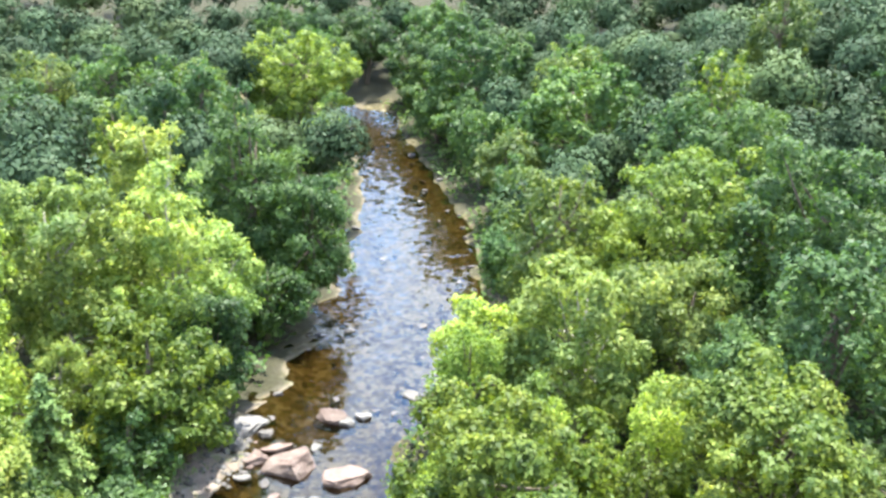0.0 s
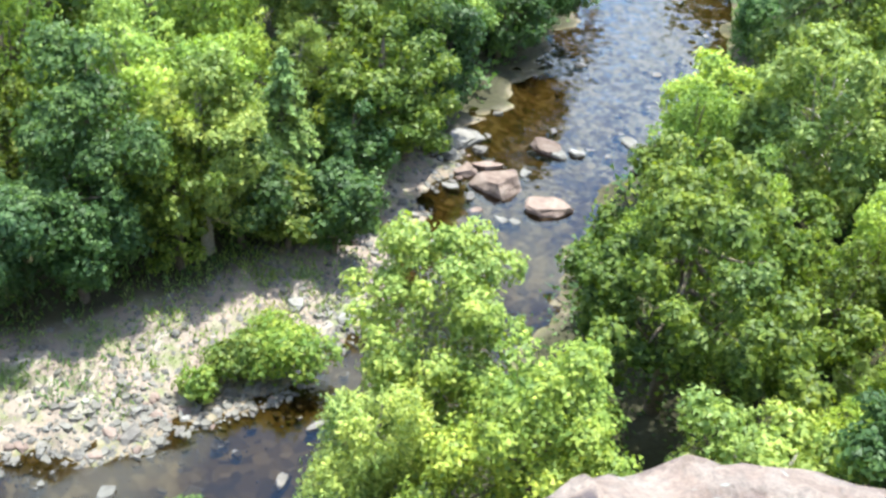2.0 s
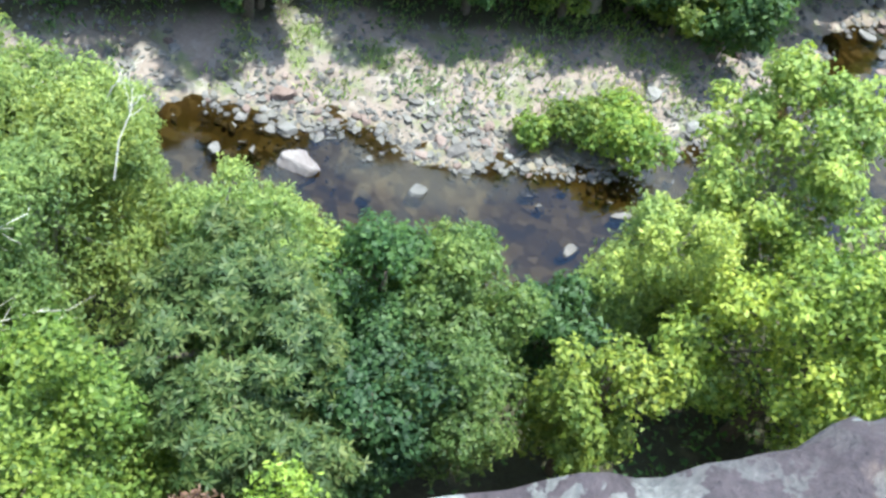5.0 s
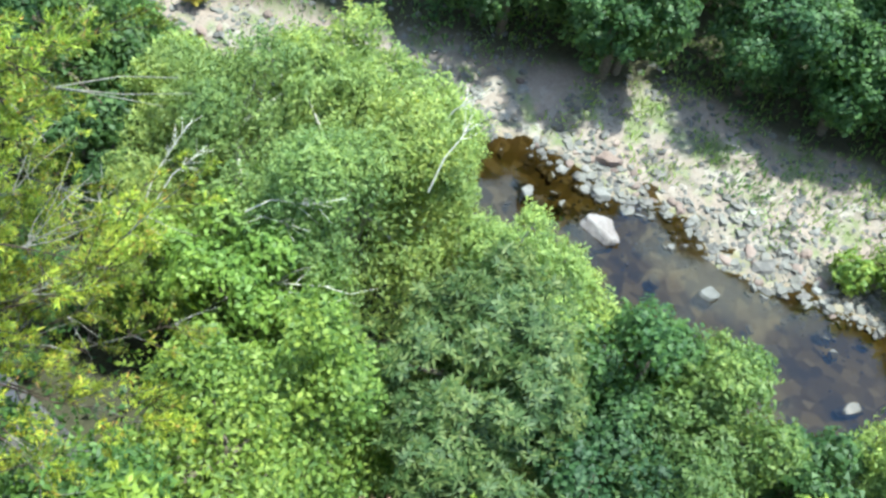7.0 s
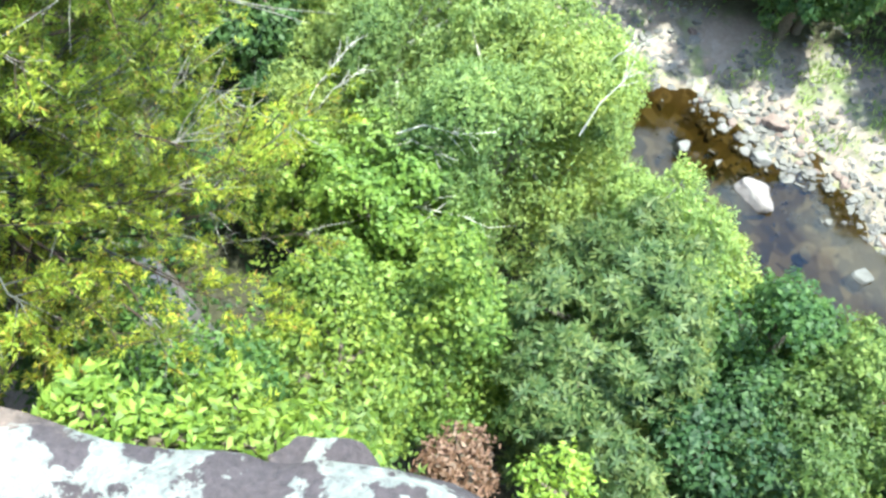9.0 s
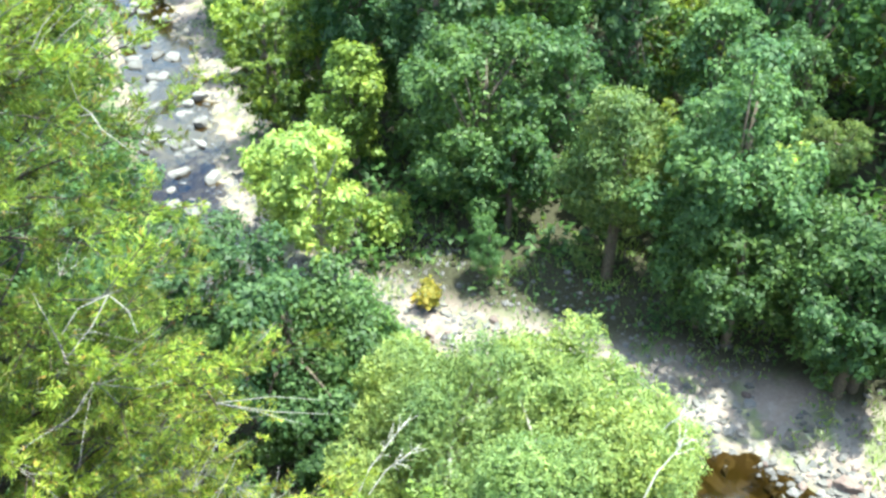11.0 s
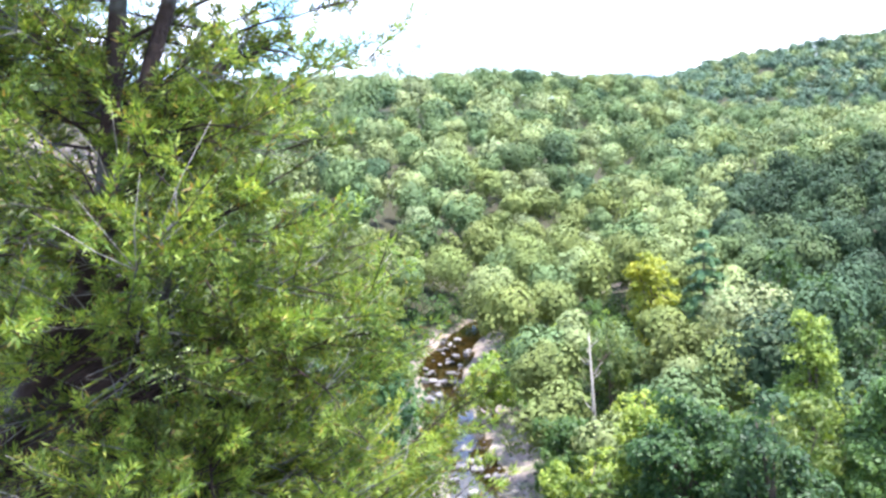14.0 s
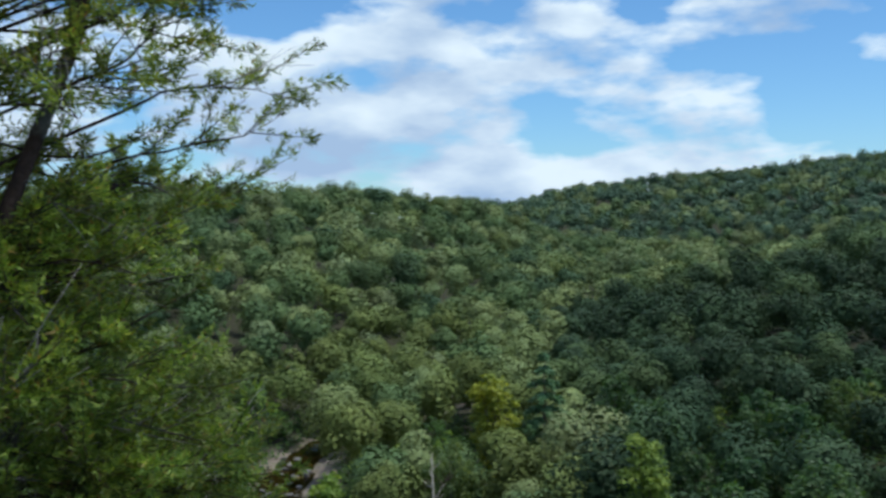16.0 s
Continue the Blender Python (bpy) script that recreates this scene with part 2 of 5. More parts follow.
def sandstone_material():
    """The lookout's rock: pinkish brown, largely under pale grey lichen, with dark stains and white spots."""
    m, nodes, link = material("lichened_sandstone")
    a = noise_tex(nodes, link, 5.0, 10, 0.7)
    color = ramp(nodes, link, a.outputs["Fac"], [(0.3, (0.17, 0.125, 0.112)), (0.5, (0.29, 0.22, 0.198)), (0.7, (0.40, 0.32, 0.288))])
    stain = noise_tex(nodes, link, 2.1, 8, 0.62)
    dark = ramp(nodes, link, stain.outputs["Fac"], [(0.34, (0, 0, 0)), (0.42, (0.92, 0.92, 0.92))])
    g0 = nodes.new("ShaderNodeNewGeometry")
    sep = nodes.new("ShaderNodeSeparateXYZ")
    link(g0.outputs["Position"], sep.inputs[0])
    wander = noise_tex(nodes, link, 1.8, 5, 0.6)
    edge = nodes.new("ShaderNodeMath")
    edge.operation = "MULTIPLY_ADD"
    link(wander.outputs["Fac"], edge.inputs[0])
    edge.inputs[1].default_value = 1.3
    link(sep.outputs["Y"], edge.inputs[2])
    fresh = nodes.new("ShaderNodeMapRange")
    fresh.inputs["From Min"].default_value, fresh.inputs["From Max"].default_value = 2.52, 2.60
    fresh.inputs["To Min"].default_value, fresh.inputs["To Max"].default_value = 1.0, 0.12
    link(edge.outputs[0], fresh.inputs["Value"])
    coated = nodes.new("ShaderNodeMath")
    coated.operation = "MULTIPLY"
    link(dark, coated.inputs[0])
    link(fresh.outputs[0], coated.inputs[1])
    color = mixed(nodes, link, coated.outputs[0], color, (0.080, 0.066, 0.082))
    coat = noise_tex(nodes, link, 8.5, 10, 0.6)
    grey = ramp(nodes, link, coat.outputs["Fac"], [(0.505, (0, 0, 0)), (0.525, (0.8, 0.8, 0.8)), (0.6, (1, 1, 1))])
    grey_tone = noise_tex(nodes, link, 14, 6, 0.7)
    lichen = ramp(nodes, link, grey_tone.outputs["Fac"], [(0.35, (0.24, 0.25, 0.25)), (0.65, (0.42, 0.43, 0.42))])
    crust = nodes.new("ShaderNodeMapRange")
    crust.inputs["From Min"].default_value, crust.inputs["From Max"].default_value = 1.75, 2.2
    crust.inputs["To Min"].default_value, crust.inputs["To Max"].default_value = 1.0, 0.12
    link(edge.outputs[0], crust.inputs["Value"])
    thin = nodes.new("ShaderNodeMath")
    thin.operation = "MULTIPLY"
    link(grey, thin.inputs[0])
    link(crust.outputs[0], thin.inputs[1])
    color = mixed(nodes, link, thin.outputs[0], color, lichen)
    cells = nodes.new("ShaderNodeTexVoronoi")
    cells.inputs["Scale"].default_value = 9.0
    g = nodes.new("ShaderNodeNewGeometry")
    link(g.outputs["Position"], cells.inputs["Vector"])
    spot = ramp(nodes, link, cells.outputs["Distance"], [(0.10, (1, 1, 1)), (0.16, (0, 0, 0))])
    color = mixed(nodes, link, spot, color, (0.34, 0.35, 0.345))
    grain = noise_tex(nodes, link, 55, 6, 0.75)
    speck = ramp(nodes, link, grain.outputs["Fac"], [(0.3, (0.65, 0.65, 0.67)), (0.7, (1.3, 1.27, 1.24))])
    color = mixed(nodes, link, 1.0, color, speck, "MULTIPLY")
    rough = mixed(nodes, link, 0.35, a.outputs["Fac"], grain.outputs["Fac"])
    finish(nodes, link, color, 0.92, rough, 0.14)
    return m


SANDSTONE = sandstone_material()
CLIFF = rock_material("cliff_rock", (0.06, 0.05, 0.045), (0.11, 0.09, 0.08), (0.18, 0.15, 0.135), 0.12, 0.6)
PINK_ROCK = rock_material("pinkish_boulder", (0.095, 0.066, 0.06), (0.148, 0.108, 0.098), (0.20, 0.158, 0.145), 0, 1.0)
PALE_ROCK = rock_material("pale_boulder", (0.105, 0.096, 0.093), (0.142, 0.133, 0.132), (0.186, 0.180, 0.178), 0, 1.0)
LAVENDER_ROCK = rock_material("greyish_pink_boulder", (0.118, 0.098, 0.098), (0.160, 0.138, 0.140), (0.205, 0.184, 0.186), 0, 1.0)
WHITE_ROCK = rock_material("whitish_slabs", (0.115, 0.105, 0.099), (0.165, 0.154, 0.147), (0.235, 0.224, 0.213), 0, 1.0)
DARK_ROCK = rock_material("dark_wet_rock", (0.06, 0.055, 0.055), (0.11, 0.10, 0.10), (0.18, 0.16, 0.15), 0, 1.0)


def ground_material():
    """Forest floor, gravel and sand of the bar, and the stony creek bed, told apart by the zone stored on the mesh."""
    m, nodes, link = material("ground")
    zone = nodes.new("ShaderNodeAttribute")
    zone.attribute_name = "zone"
    sep = nodes.new("ShaderNodeSeparateColor")
    link(zone.outputs["Color"], sep.inputs[0])
    n1 = noise_tex(nodes, link, 0.5, 8, 0.65)
    n2 = noise_tex(nodes, link, 6.0, 8, 0.7)
    soil = ramp(nodes, link, n2.outputs["Fac"], [(0.3, (0.02, 0.018, 0.011)), (0.6, (0.04, 0.038, 0.02)), (0.75, (0.035, 0.055, 0.018))])
    stones = nodes.new("ShaderNodeTexVoronoi")
    stones.inputs["Scale"].default_value = 2.6
    g = nodes.new("ShaderNodeNewGeometry")
    link(g.outputs["Position"], stones.inputs["Vector"])
    pebble = ramp(nodes, link, stones.outputs["Color"], [(0.1, (0.115, 0.094, 0.083)), (0.5, (0.175, 0.145, 0.128)), (0.9, (0.26, 0.23, 0.208))])
    sand = ramp(nodes, link, n2.outputs["Fac"], [(0.3, (0.165, 0.126, 0.109)), (0.7, (0.246, 0.195, 0.172))])
    k = ramp(nodes, link, n1.outputs["Fac"], [(0.42, (0, 0, 0)), (0.56, (1, 1, 1))])
    bar = mixed(nodes, link, k, pebble, sand)
    green = noise_tex(nodes, link, 0.9, 6, 0.6)
    kg = ramp(nodes, link, green.outputs["Fac"], [(0.51, (0, 0, 0)), (0.63, (0.7, 0.7, 0.7))])
    bar = mixed(nodes, link, kg, bar, (0.11, 0.14, 0.05))
    bed = ramp(nodes, link, stones.outputs["Color"], [(0.1, (0.055, 0.044, 0.022)), (0.55, (0.118, 0.094, 0.042)), (0.95, (0.24, 0.205, 0.14))])
    color = mixed(nodes, link, sep.outputs["Red"], soil, bar)
    color = mixed(nodes, link, sep.outputs["Green"], color, bed)
    cl = ramp(nodes, link, n1.outputs["Fac"], [(0.3, (0.12, 0.10, 0.09)), (0.7, (0.28, 0.23, 0.20))])
    color = mixed(nodes, link, sep.outputs["Blue"], color, cl)
    finish(nodes, link, color, 0.92, n2.outputs["Fac"], 0.08)
    return m


def water_material():
    """Clear, tea-brown water: what lies under it shows, with the sky on top of it at low angles; livelier in the riffles upstream."""
    m, nodes, link = material("creek_water")
    g = nodes.new("ShaderNodeNewGeometry")
    sep = nodes.new("ShaderNodeSeparateXYZ")
    link(g.outputs["Position"], sep.inputs[0])
    lively = nodes.new("ShaderNodeMapRange")
    lively.inputs["From Min"].default_value, lively.inputs["From Max"].default_value = 34.0, 50.0
    lively.inputs["To Min"].default_value, lively.inputs["To Max"].default_value = 0.05, 0.58
    link(sep.outputs["Y"], lively.inputs["Value"])
    wave = noise_tex(nodes, link, 1.5, 6, 0.62)
    mid = nodes.new("ShaderNodeVectorMath")
    mid.operation = "SUBTRACT"
    mid.inputs[1].default_value = (0.5, 0.5, 0.5)
    link(wave.outputs["Color"], mid.inputs[0])
    amp = nodes.new("ShaderNodeVectorMath")
    amp.operation = "SCALE"
    link(mid.outputs[0], amp.inputs[0])
    link(lively.outputs[0], amp.inputs["Scale"])
    tip = nodes.new("ShaderNodeVectorMath")
    link(g.outputs["Normal"], tip.inputs[0])
    link(amp.outputs[0], tip.inputs[1])
    bump = nodes.new("ShaderNodeVectorMath")
    bump.operation = "NORMALIZE"
    link(tip.outputs[0], bump.inputs[0])
    clear = nodes.new("ShaderNodeBsdfTransparent")
    clear.inputs["Color"].default_value = (0.40, 0.345, 0.225, 1)
    gloss = nodes.new("ShaderNodeBsdfGlossy")
    gloss.inputs["Roughness"].default_value = 0.06
    link(bump.outputs[0], gloss.inputs["Normal"])
    fr = nodes.new("ShaderNodeFresnel")
    sheen = nodes.new("ShaderNodeMapRange")
    sheen.inputs["From Min"].default_value, sheen.inputs["From Max"].default_value = 30.0, 48.0
    sheen.inputs["To Min"].default_value, sheen.inputs["To Max"].default_value = 1.62, 1.95
    link(sep.outputs["Y"], sheen.inputs["Value"])
    link(sheen.outputs[0], fr.inputs["IOR"])
    link(bump.outputs[0], fr.inputs["Normal"])
    mx = nodes.new("ShaderNodeMixShader")
    link(fr.outputs[0], mx.inputs[0])
    link(clear.outputs[0], mx.inputs[1])
    link(gloss.outputs[0], mx.inputs[2])
    o = nodes.new("ShaderNodeOutputMaterial")
    link(mx.outputs[0], o.inputs[0])
    return m


GROUND, WATER = ground_material(), water_material()

# ---------------------------------------------------------------- the lie of the land
# the creek's middle line, from upstream to downstream: x, y, half its width
CREEK = np.array([
    (-24, 122, 2), (-14, 121, 2.5), (-8, 116, 3), (-6, 105, 3), (-2.5, 86, 3.5), (-1, 75, 4.3), (-1, 62, 4.9), (-2.5, 50, 4.5), (-4.3, 43, 3.8),
    (-5, 36, 3.6), (-4.9, 30, 3.0), (-5.4, 26, 2.9), (-7.2, 20.5, 3.3), (-10.6, 16.3, 3.1), (-14.6, 13.3, 3), (-18.5, 10.2, 2.7),
    (-22.5, 4.5, 2.6), (-27, -2, 2.6), (-31, -6, 2.6), (-38, -9.5, 2.4), (-46, -10, 1.8), (-55, -12.4, 1.9), (-62, -14.4, 1.7), (-75, -19.6, 1.6),
    (-88, -23.6, 2.0), (-100, -24.5, 1.8), (-112, -22, 2), (-130, -12, 2)])
# the cliff's edge, the lookout side of it on the left hand going west
CLIFF_EDGE = np.array([(400, 160), (120, 50), (60, 20), (25, 5), (8, 0.5), (1.5, 0.9), (0.2, 0.4), (-0.3, -0.6), (-0.9, -3), (-3, -8), (-12, -22), (-40, -42), (-95, -62), (-160, -110), (-300, -260)], float)


def side_distance(x, y, line):
    """Distance to a line of points, minus on its left hand; and its third number there."""
    best = np.full(np.shape(x), 1e9)
    sign = np.ones(np.shape(x))
    width = np.zeros(np.shape(x))
    for a, b in zip(line[:-1], line[1:]):
        vx, vy = b[0] - a[0], b[1] - a[1]
        s = np.clip(((x - a[0]) * vx + (y - a[1]) * vy) / (vx * vx + vy * vy), 0, 1)
        qx, qy = x - a[0] - s * vx, y - a[1] - s * vy
        d = np.hypot(qx, qy)
        near = d < best
        best = np.where(near, d, best)
        sign = np.where(near, np.where(vx * qy - vy * qx > 0, -1.0, 1.0), sign)
        if len(a) > 2:
            width = np.where(near, a[2] + s * (b[2] - a[2]), width)
    return best * sign, width


def smooth(v):
    v = np.clip(v, 0, 1)
    return v * v * (3 - 2 * v)


def ripple(x, y):
    return np.sin(x * 0.9 + 1.3 * np.sin(y * 0.7)) * np.sin(y * 1.1 + 1.7 * np.sin(x * 0.5))


def bar_width(x, y):
    """How far the open gravel reaches from the water on the far bank."""
    return np.where(x > -22, np.interp(y, [8, 16, 26, 32, 40, 48], [3.2, 4.8, 4.8, 3.4, 1.6, 0.8]), np.interp(x, [-62, -46, -38, -28, -22], [2.6, 1.8, 1.2, 2.2, 3.2]))


# ground heights down the valley: a row for each heading, a column for each distance from the lookout
HILL_HEADS = (50, 62, 70, 78, 86, 95, 103, 111, 135)
HILL_DISTANCES = (70, 110, 150, 190, 240, 300, 380, 520, 680)
HILLS = np.array((
    (2, 7, 14, 20, 20, 16, 18, 40, 60), (2, 6, 12, 17, 15, 11, 14, 38, 58), (2, 5, 10, 15, 10, 8, 13, 38, 58),
    (2, 3, 6, 10, 6, 5, 9, 30, 51), (2, 2, 2, 4, 5, 7, 8, 24, 43), (1, 1, 2, 8, 15, 23, 26, 24, 20),
    (1, 1, 8, 15, 22, 28, 29, 25, 20), (1, 5, 12, 18, 25, 28, 28, 25, 20), (3, 8, 14, 20, 26, 28, 28, 25, 20)), float)


def far_hills(head, r):
    """Ground height of the spur on the north side, the southern hillside and the long ridge behind both."""
    i = np.interp(head, HILL_HEADS, np.arange(len(HILL_HEADS)))
    j = np.interp(r, HILL_DISTANCES, np.arange(len(HILL_DISTANCES)))
    i0, j0 = np.minimum(i.astype(int), len(HILL_HEADS) - 2), np.minimum(j.astype(int), len(HILL_DISTANCES) - 2)
    u, v = smooth(i - i0), j - j0
    near = HILLS[i0, j0] * (1 - u) + HILLS[i0 + 1, j0] * u
    far = HILLS[i0, j0 + 1] * (1 - u) + HILLS[i0 + 1, j0 + 1] * u
    return (near * (1 - v) + far * v) * (1 - 0.6 * smooth((r - 720) / 500))


def land(x, y):
    """Height of the ground, and how much of it is bar, bed and bare rock."""
    x, y = np.asarray(x, float), np.asarray(y, float)
    d, w = side_distance(x, y, CREEK)
    w = w * (1 + 0.10 * np.sin(x * 0.8 + y * 0.9) + 0.07 * np.sin(x * 2.1 - y * 1.7))
    e = np.abs(d) - w
    r = np.hypot(x, y)
    far_side = 0.8 * smooth(e / 6) + 0.05 * np.clip(e - 6, 0, 40) + 0.14 * np.clip(e - 46, 0, 160)
    steep = 1.0 * smooth(e / 4) + 0.26 * np.clip(e - 4, 0, 90)
    gentle = 1.0 * smooth(e / 4) + 0.05 * np.clip(e - 4, 0, 12) + 0.33 * np.clip(e - 14, 0, 74)
    west = smooth((-70 - x) / 40)
    near_side = steep * (1 - west) + gentle * west
    z = np.where(d > 0, far_side, near_side)
    z = np.where(e < 0, -0.42 * smooth(-e / 1.6) - 0.02, z)
    z = z + np.where(e > 1.0, 0.12 * ripple(x, y), 0.05 * ripple(x * 3, y * 3)) + smooth((e - 20) / 60) * 2.0 * np.sin(x * 0.045 + 1) * np.sin(y * 0.05)
    # the hills down the valley
    head = np.degrees(np.arctan2(-x, y))
    hills = far_hills(head, r) + smooth((r - 90) / 60) * (1.6 * np.sin(x * 0.05 + 1) * np.sin(y * 0.06) + 0.9 * np.sin(x * 0.11 + y * 0.09))
    share = smooth((r - 70) / 50) * smooth((head - 46) / 14)
    share = share * np.where(r < 150, smooth((e - 1) / 14), 1.0)
    z = z * (1 - share) + hills * share
    q, _ = side_distance(x, y, CLIFF_EDGE)
    up = smooth((-q + 0.2) / 1.6)
    z = z * (1 - up) + up * np.maximum(z, 22.9)
    bar = np.where(d > 0, smooth((bar_width(x, y) + np.where(y < 40, 1.6, 0.2) - e) / 1.8), np.where(x < -45, smooth((2.4 - e) / 1.2), smooth((0.9 - e) / 0.8) * 0.5 * (y < 40))) * (r < 400)
    bed = smooth((0.06 - z) / 0.12) * (e < 0.6)
    rock = up * (1 - up) * 4 * 0.8 + up * 0.5
    return z, bar, bed, np.clip(rock, 0, 1)


def height(x, y):
    return float(land(np.array([x]), np.array([y]))[0][0])


def mesh_from(name, verts, faces, mat, smooth_faces=True):
    me = bpy.data.meshes.new(name)
    me.from_pydata(verts, [], faces)
    me.materials.append(mat)
    if smooth_faces:
        me.polygons.foreach_set("use_smooth", np.ones(len(me.polygons), bool))
    me.update()
    return me


def leaves_mesh(name, v, mat, tone=None):
    """A mesh of loose leaves: v has shape (leaves, corners, 3); tone makes single sprays or trees lighter or darker."""
    n, per = v.shape[:2]
    me = bpy.data.meshes.new(name)
    me.vertices.add(n * per)
    me.vertices.foreach_set("co", np.ascontiguousarray(v, np.float32).ravel())
    me.loops.add(n * per)
    me.loops.foreach_set("vertex_index", np.arange(n * per, dtype=np.int32))
    me.polygons.add(n)
    me.polygons.foreach_set("loop_start", np.arange(0, n * per, per, dtype=np.int32))
    me.materials.append(mat)
    if tone is not None:
        me.attributes.new("tone", "FLOAT", "FACE").data.foreach_set("value", np.asarray(tone, np.float32))
    me.update(calc_edges=True)
    return me


def spread(inner, outer, low, high, growth):
    """Coordinates packed between low and high and ever wider outside."""
    c = list(np.arange(low, high + inner / 2, inner))
    s, x = inner, c[-1]
    while x < outer:
        s *= growth
        x += s
        c.append(x)
    s, x = inner, low
    while x > -outer:
        s *= growth
        x -= s
        c.insert(0, x)
    return np.array(c)


def make_ground():
    xs, ys = spread(0.5, 4000, -52, 14, 1.11), spread(0.5, 4000, -22, 60, 1.11)
    gx, gy = np.meshgrid(xs, ys, indexing="ij")
    z, bar, bed, rock = land(gx.ravel(), gy.ravel())
    nx, ny = len(xs), len(ys)
    idx = np.arange(nx * ny).reshape(nx, ny)
    faces = np.stack([idx[:-1, :-1], idx[1:, :-1], idx[1:, 1:], idx[:-1, 1:]], -1).reshape(-1, 4)
    me = mesh_from("ground", np.stack([gx.ravel(), gy.ravel(), z], 1).tolist(), faces.tolist(), GROUND)
    zone = me.color_attributes.new("zone", "FLOAT_COLOR", "POINT")
    zone.data.foreach_set("color", np.stack([bar, bed, rock, np.ones_like(bar)], 1).astype(np.float32).ravel())
    tagged(new("ground", me), "forest floor, pale gravel bar and brown creek bed", "ground", kind="structure")


make_ground()


def make_water():
    pts = []
    for a, b in zip(CREEK[:-2], CREEK[1:-1]):
        n = max(2, int(np.hypot(*(b - a)[:2]) / 1.5))
        pts += [a + (b - a) * k / n for k in range(n)]
    pts = np.array(pts)
    tang = np.gradient(pts[:, :2], axis=0)
    tang /= np.linalg.norm(tang, axis=1)[:, None]
    norm = np.stack([-tang[:, 1], tang[:, 0]], 1)
    across = np.linspace(-1.0, 1.0, 9)
    verts, faces = [], []
    for p, n in zip(pts, norm):
        for s in across:
            verts.append((p[0] + n[0] * s * (p[2] * 1.25 + 0.5), p[1] + n[1] * s * (p[2] * 1.25 + 0.5), 0.0))
    for i in range(len(pts) - 1):
        for j in range(8):
            k = i * 9 + j
            faces.append((k, k + 9, k + 10, k + 1))
    ob = new("water", mesh_from("water", verts, faces, WATER))
    tagged(ob, "shallow clear brown creek water reflecting the sky", "creek", kind="structure")


make_water()


# ---------------------------------------------------------------- rock
def part(name, me, parent, label=""):
    ob = new(name, me)
    ob.parent = parent
    return tagged(ob, label) if label else ob


def rock_mesh(name, seed, sx, sy, sz, mat, detail=3, rough=0.06, facets=9, smooth_faces=False):
    """A broken block: a ball cut flat on many sides, with a level top, and roughened."""
    rng = np.random.default_rng(seed)
    bm = bmesh.new()
    bmesh.ops.create_icosphere(bm, subdivisions=detail, radius=1.25)
    planes = []
    for k in range(facets):
        a = 2 * math.pi * (k + rng.uniform(-0.3, 0.3)) / facets
        planes.append((Vector((math.cos(a), math.sin(a), rng.uniform(-0.2, 0.5))).normalized(), rng.uniform(0.56, 0.95)))
    planes.append((Vector((rng.normal() * 0.14, rng.normal() * 0.14, 1)).normalized(), rng.uniform(0.55, 0.8)))
    planes.append((Vector((rng.normal() * 0.5, rng.normal() * 0.5, 1)).normalized(), rng.uniform(0.75, 0.95)))
    off = Vector(rng.uniform(-50, 50, 3))
    for v in bm.verts:
        p = v.co.copy()
        for n, c in planes:
            over = p.dot(n) - c
            if over > 0:
                p -= n * over
        p *= 1 + rough * noise.fractal(p * 1.8 + off, 1.0, 2.0, 4)
        v.co = Vector((p.x * sx, p.y * sy, p.z * sz))
    me = bpy.data.meshes.new(name)
    bm.to_mesh(me)
    bm.free()
    me.materials.append(mat)
    me.polygons.foreach_set("use_smooth", np.full(len(me.polygons), smooth_faces))
    return me


# plan of the lookout's rim, from the south-west round to the east
RIM = [(1.0, -9.0), (-0.6, -6.0), (-1.5, -3.6), (-1.75, -2.2), (-1.45, -1.0), (-1.20, -0.15), (-1.08, 0.15), (-1.02, 0.42), (-0.96, 0.68), (-0.84, 0.95), (-0.68, 1.2),
       (-0.45, 1.5), (-0.36, 1.76), (-0.16, 2.06), (0.08, 2.24), (0.46, 2.36), (1.4, 2.3), (3.0, 1.9), (6.0, 2.2), (11.0, 3.0)]


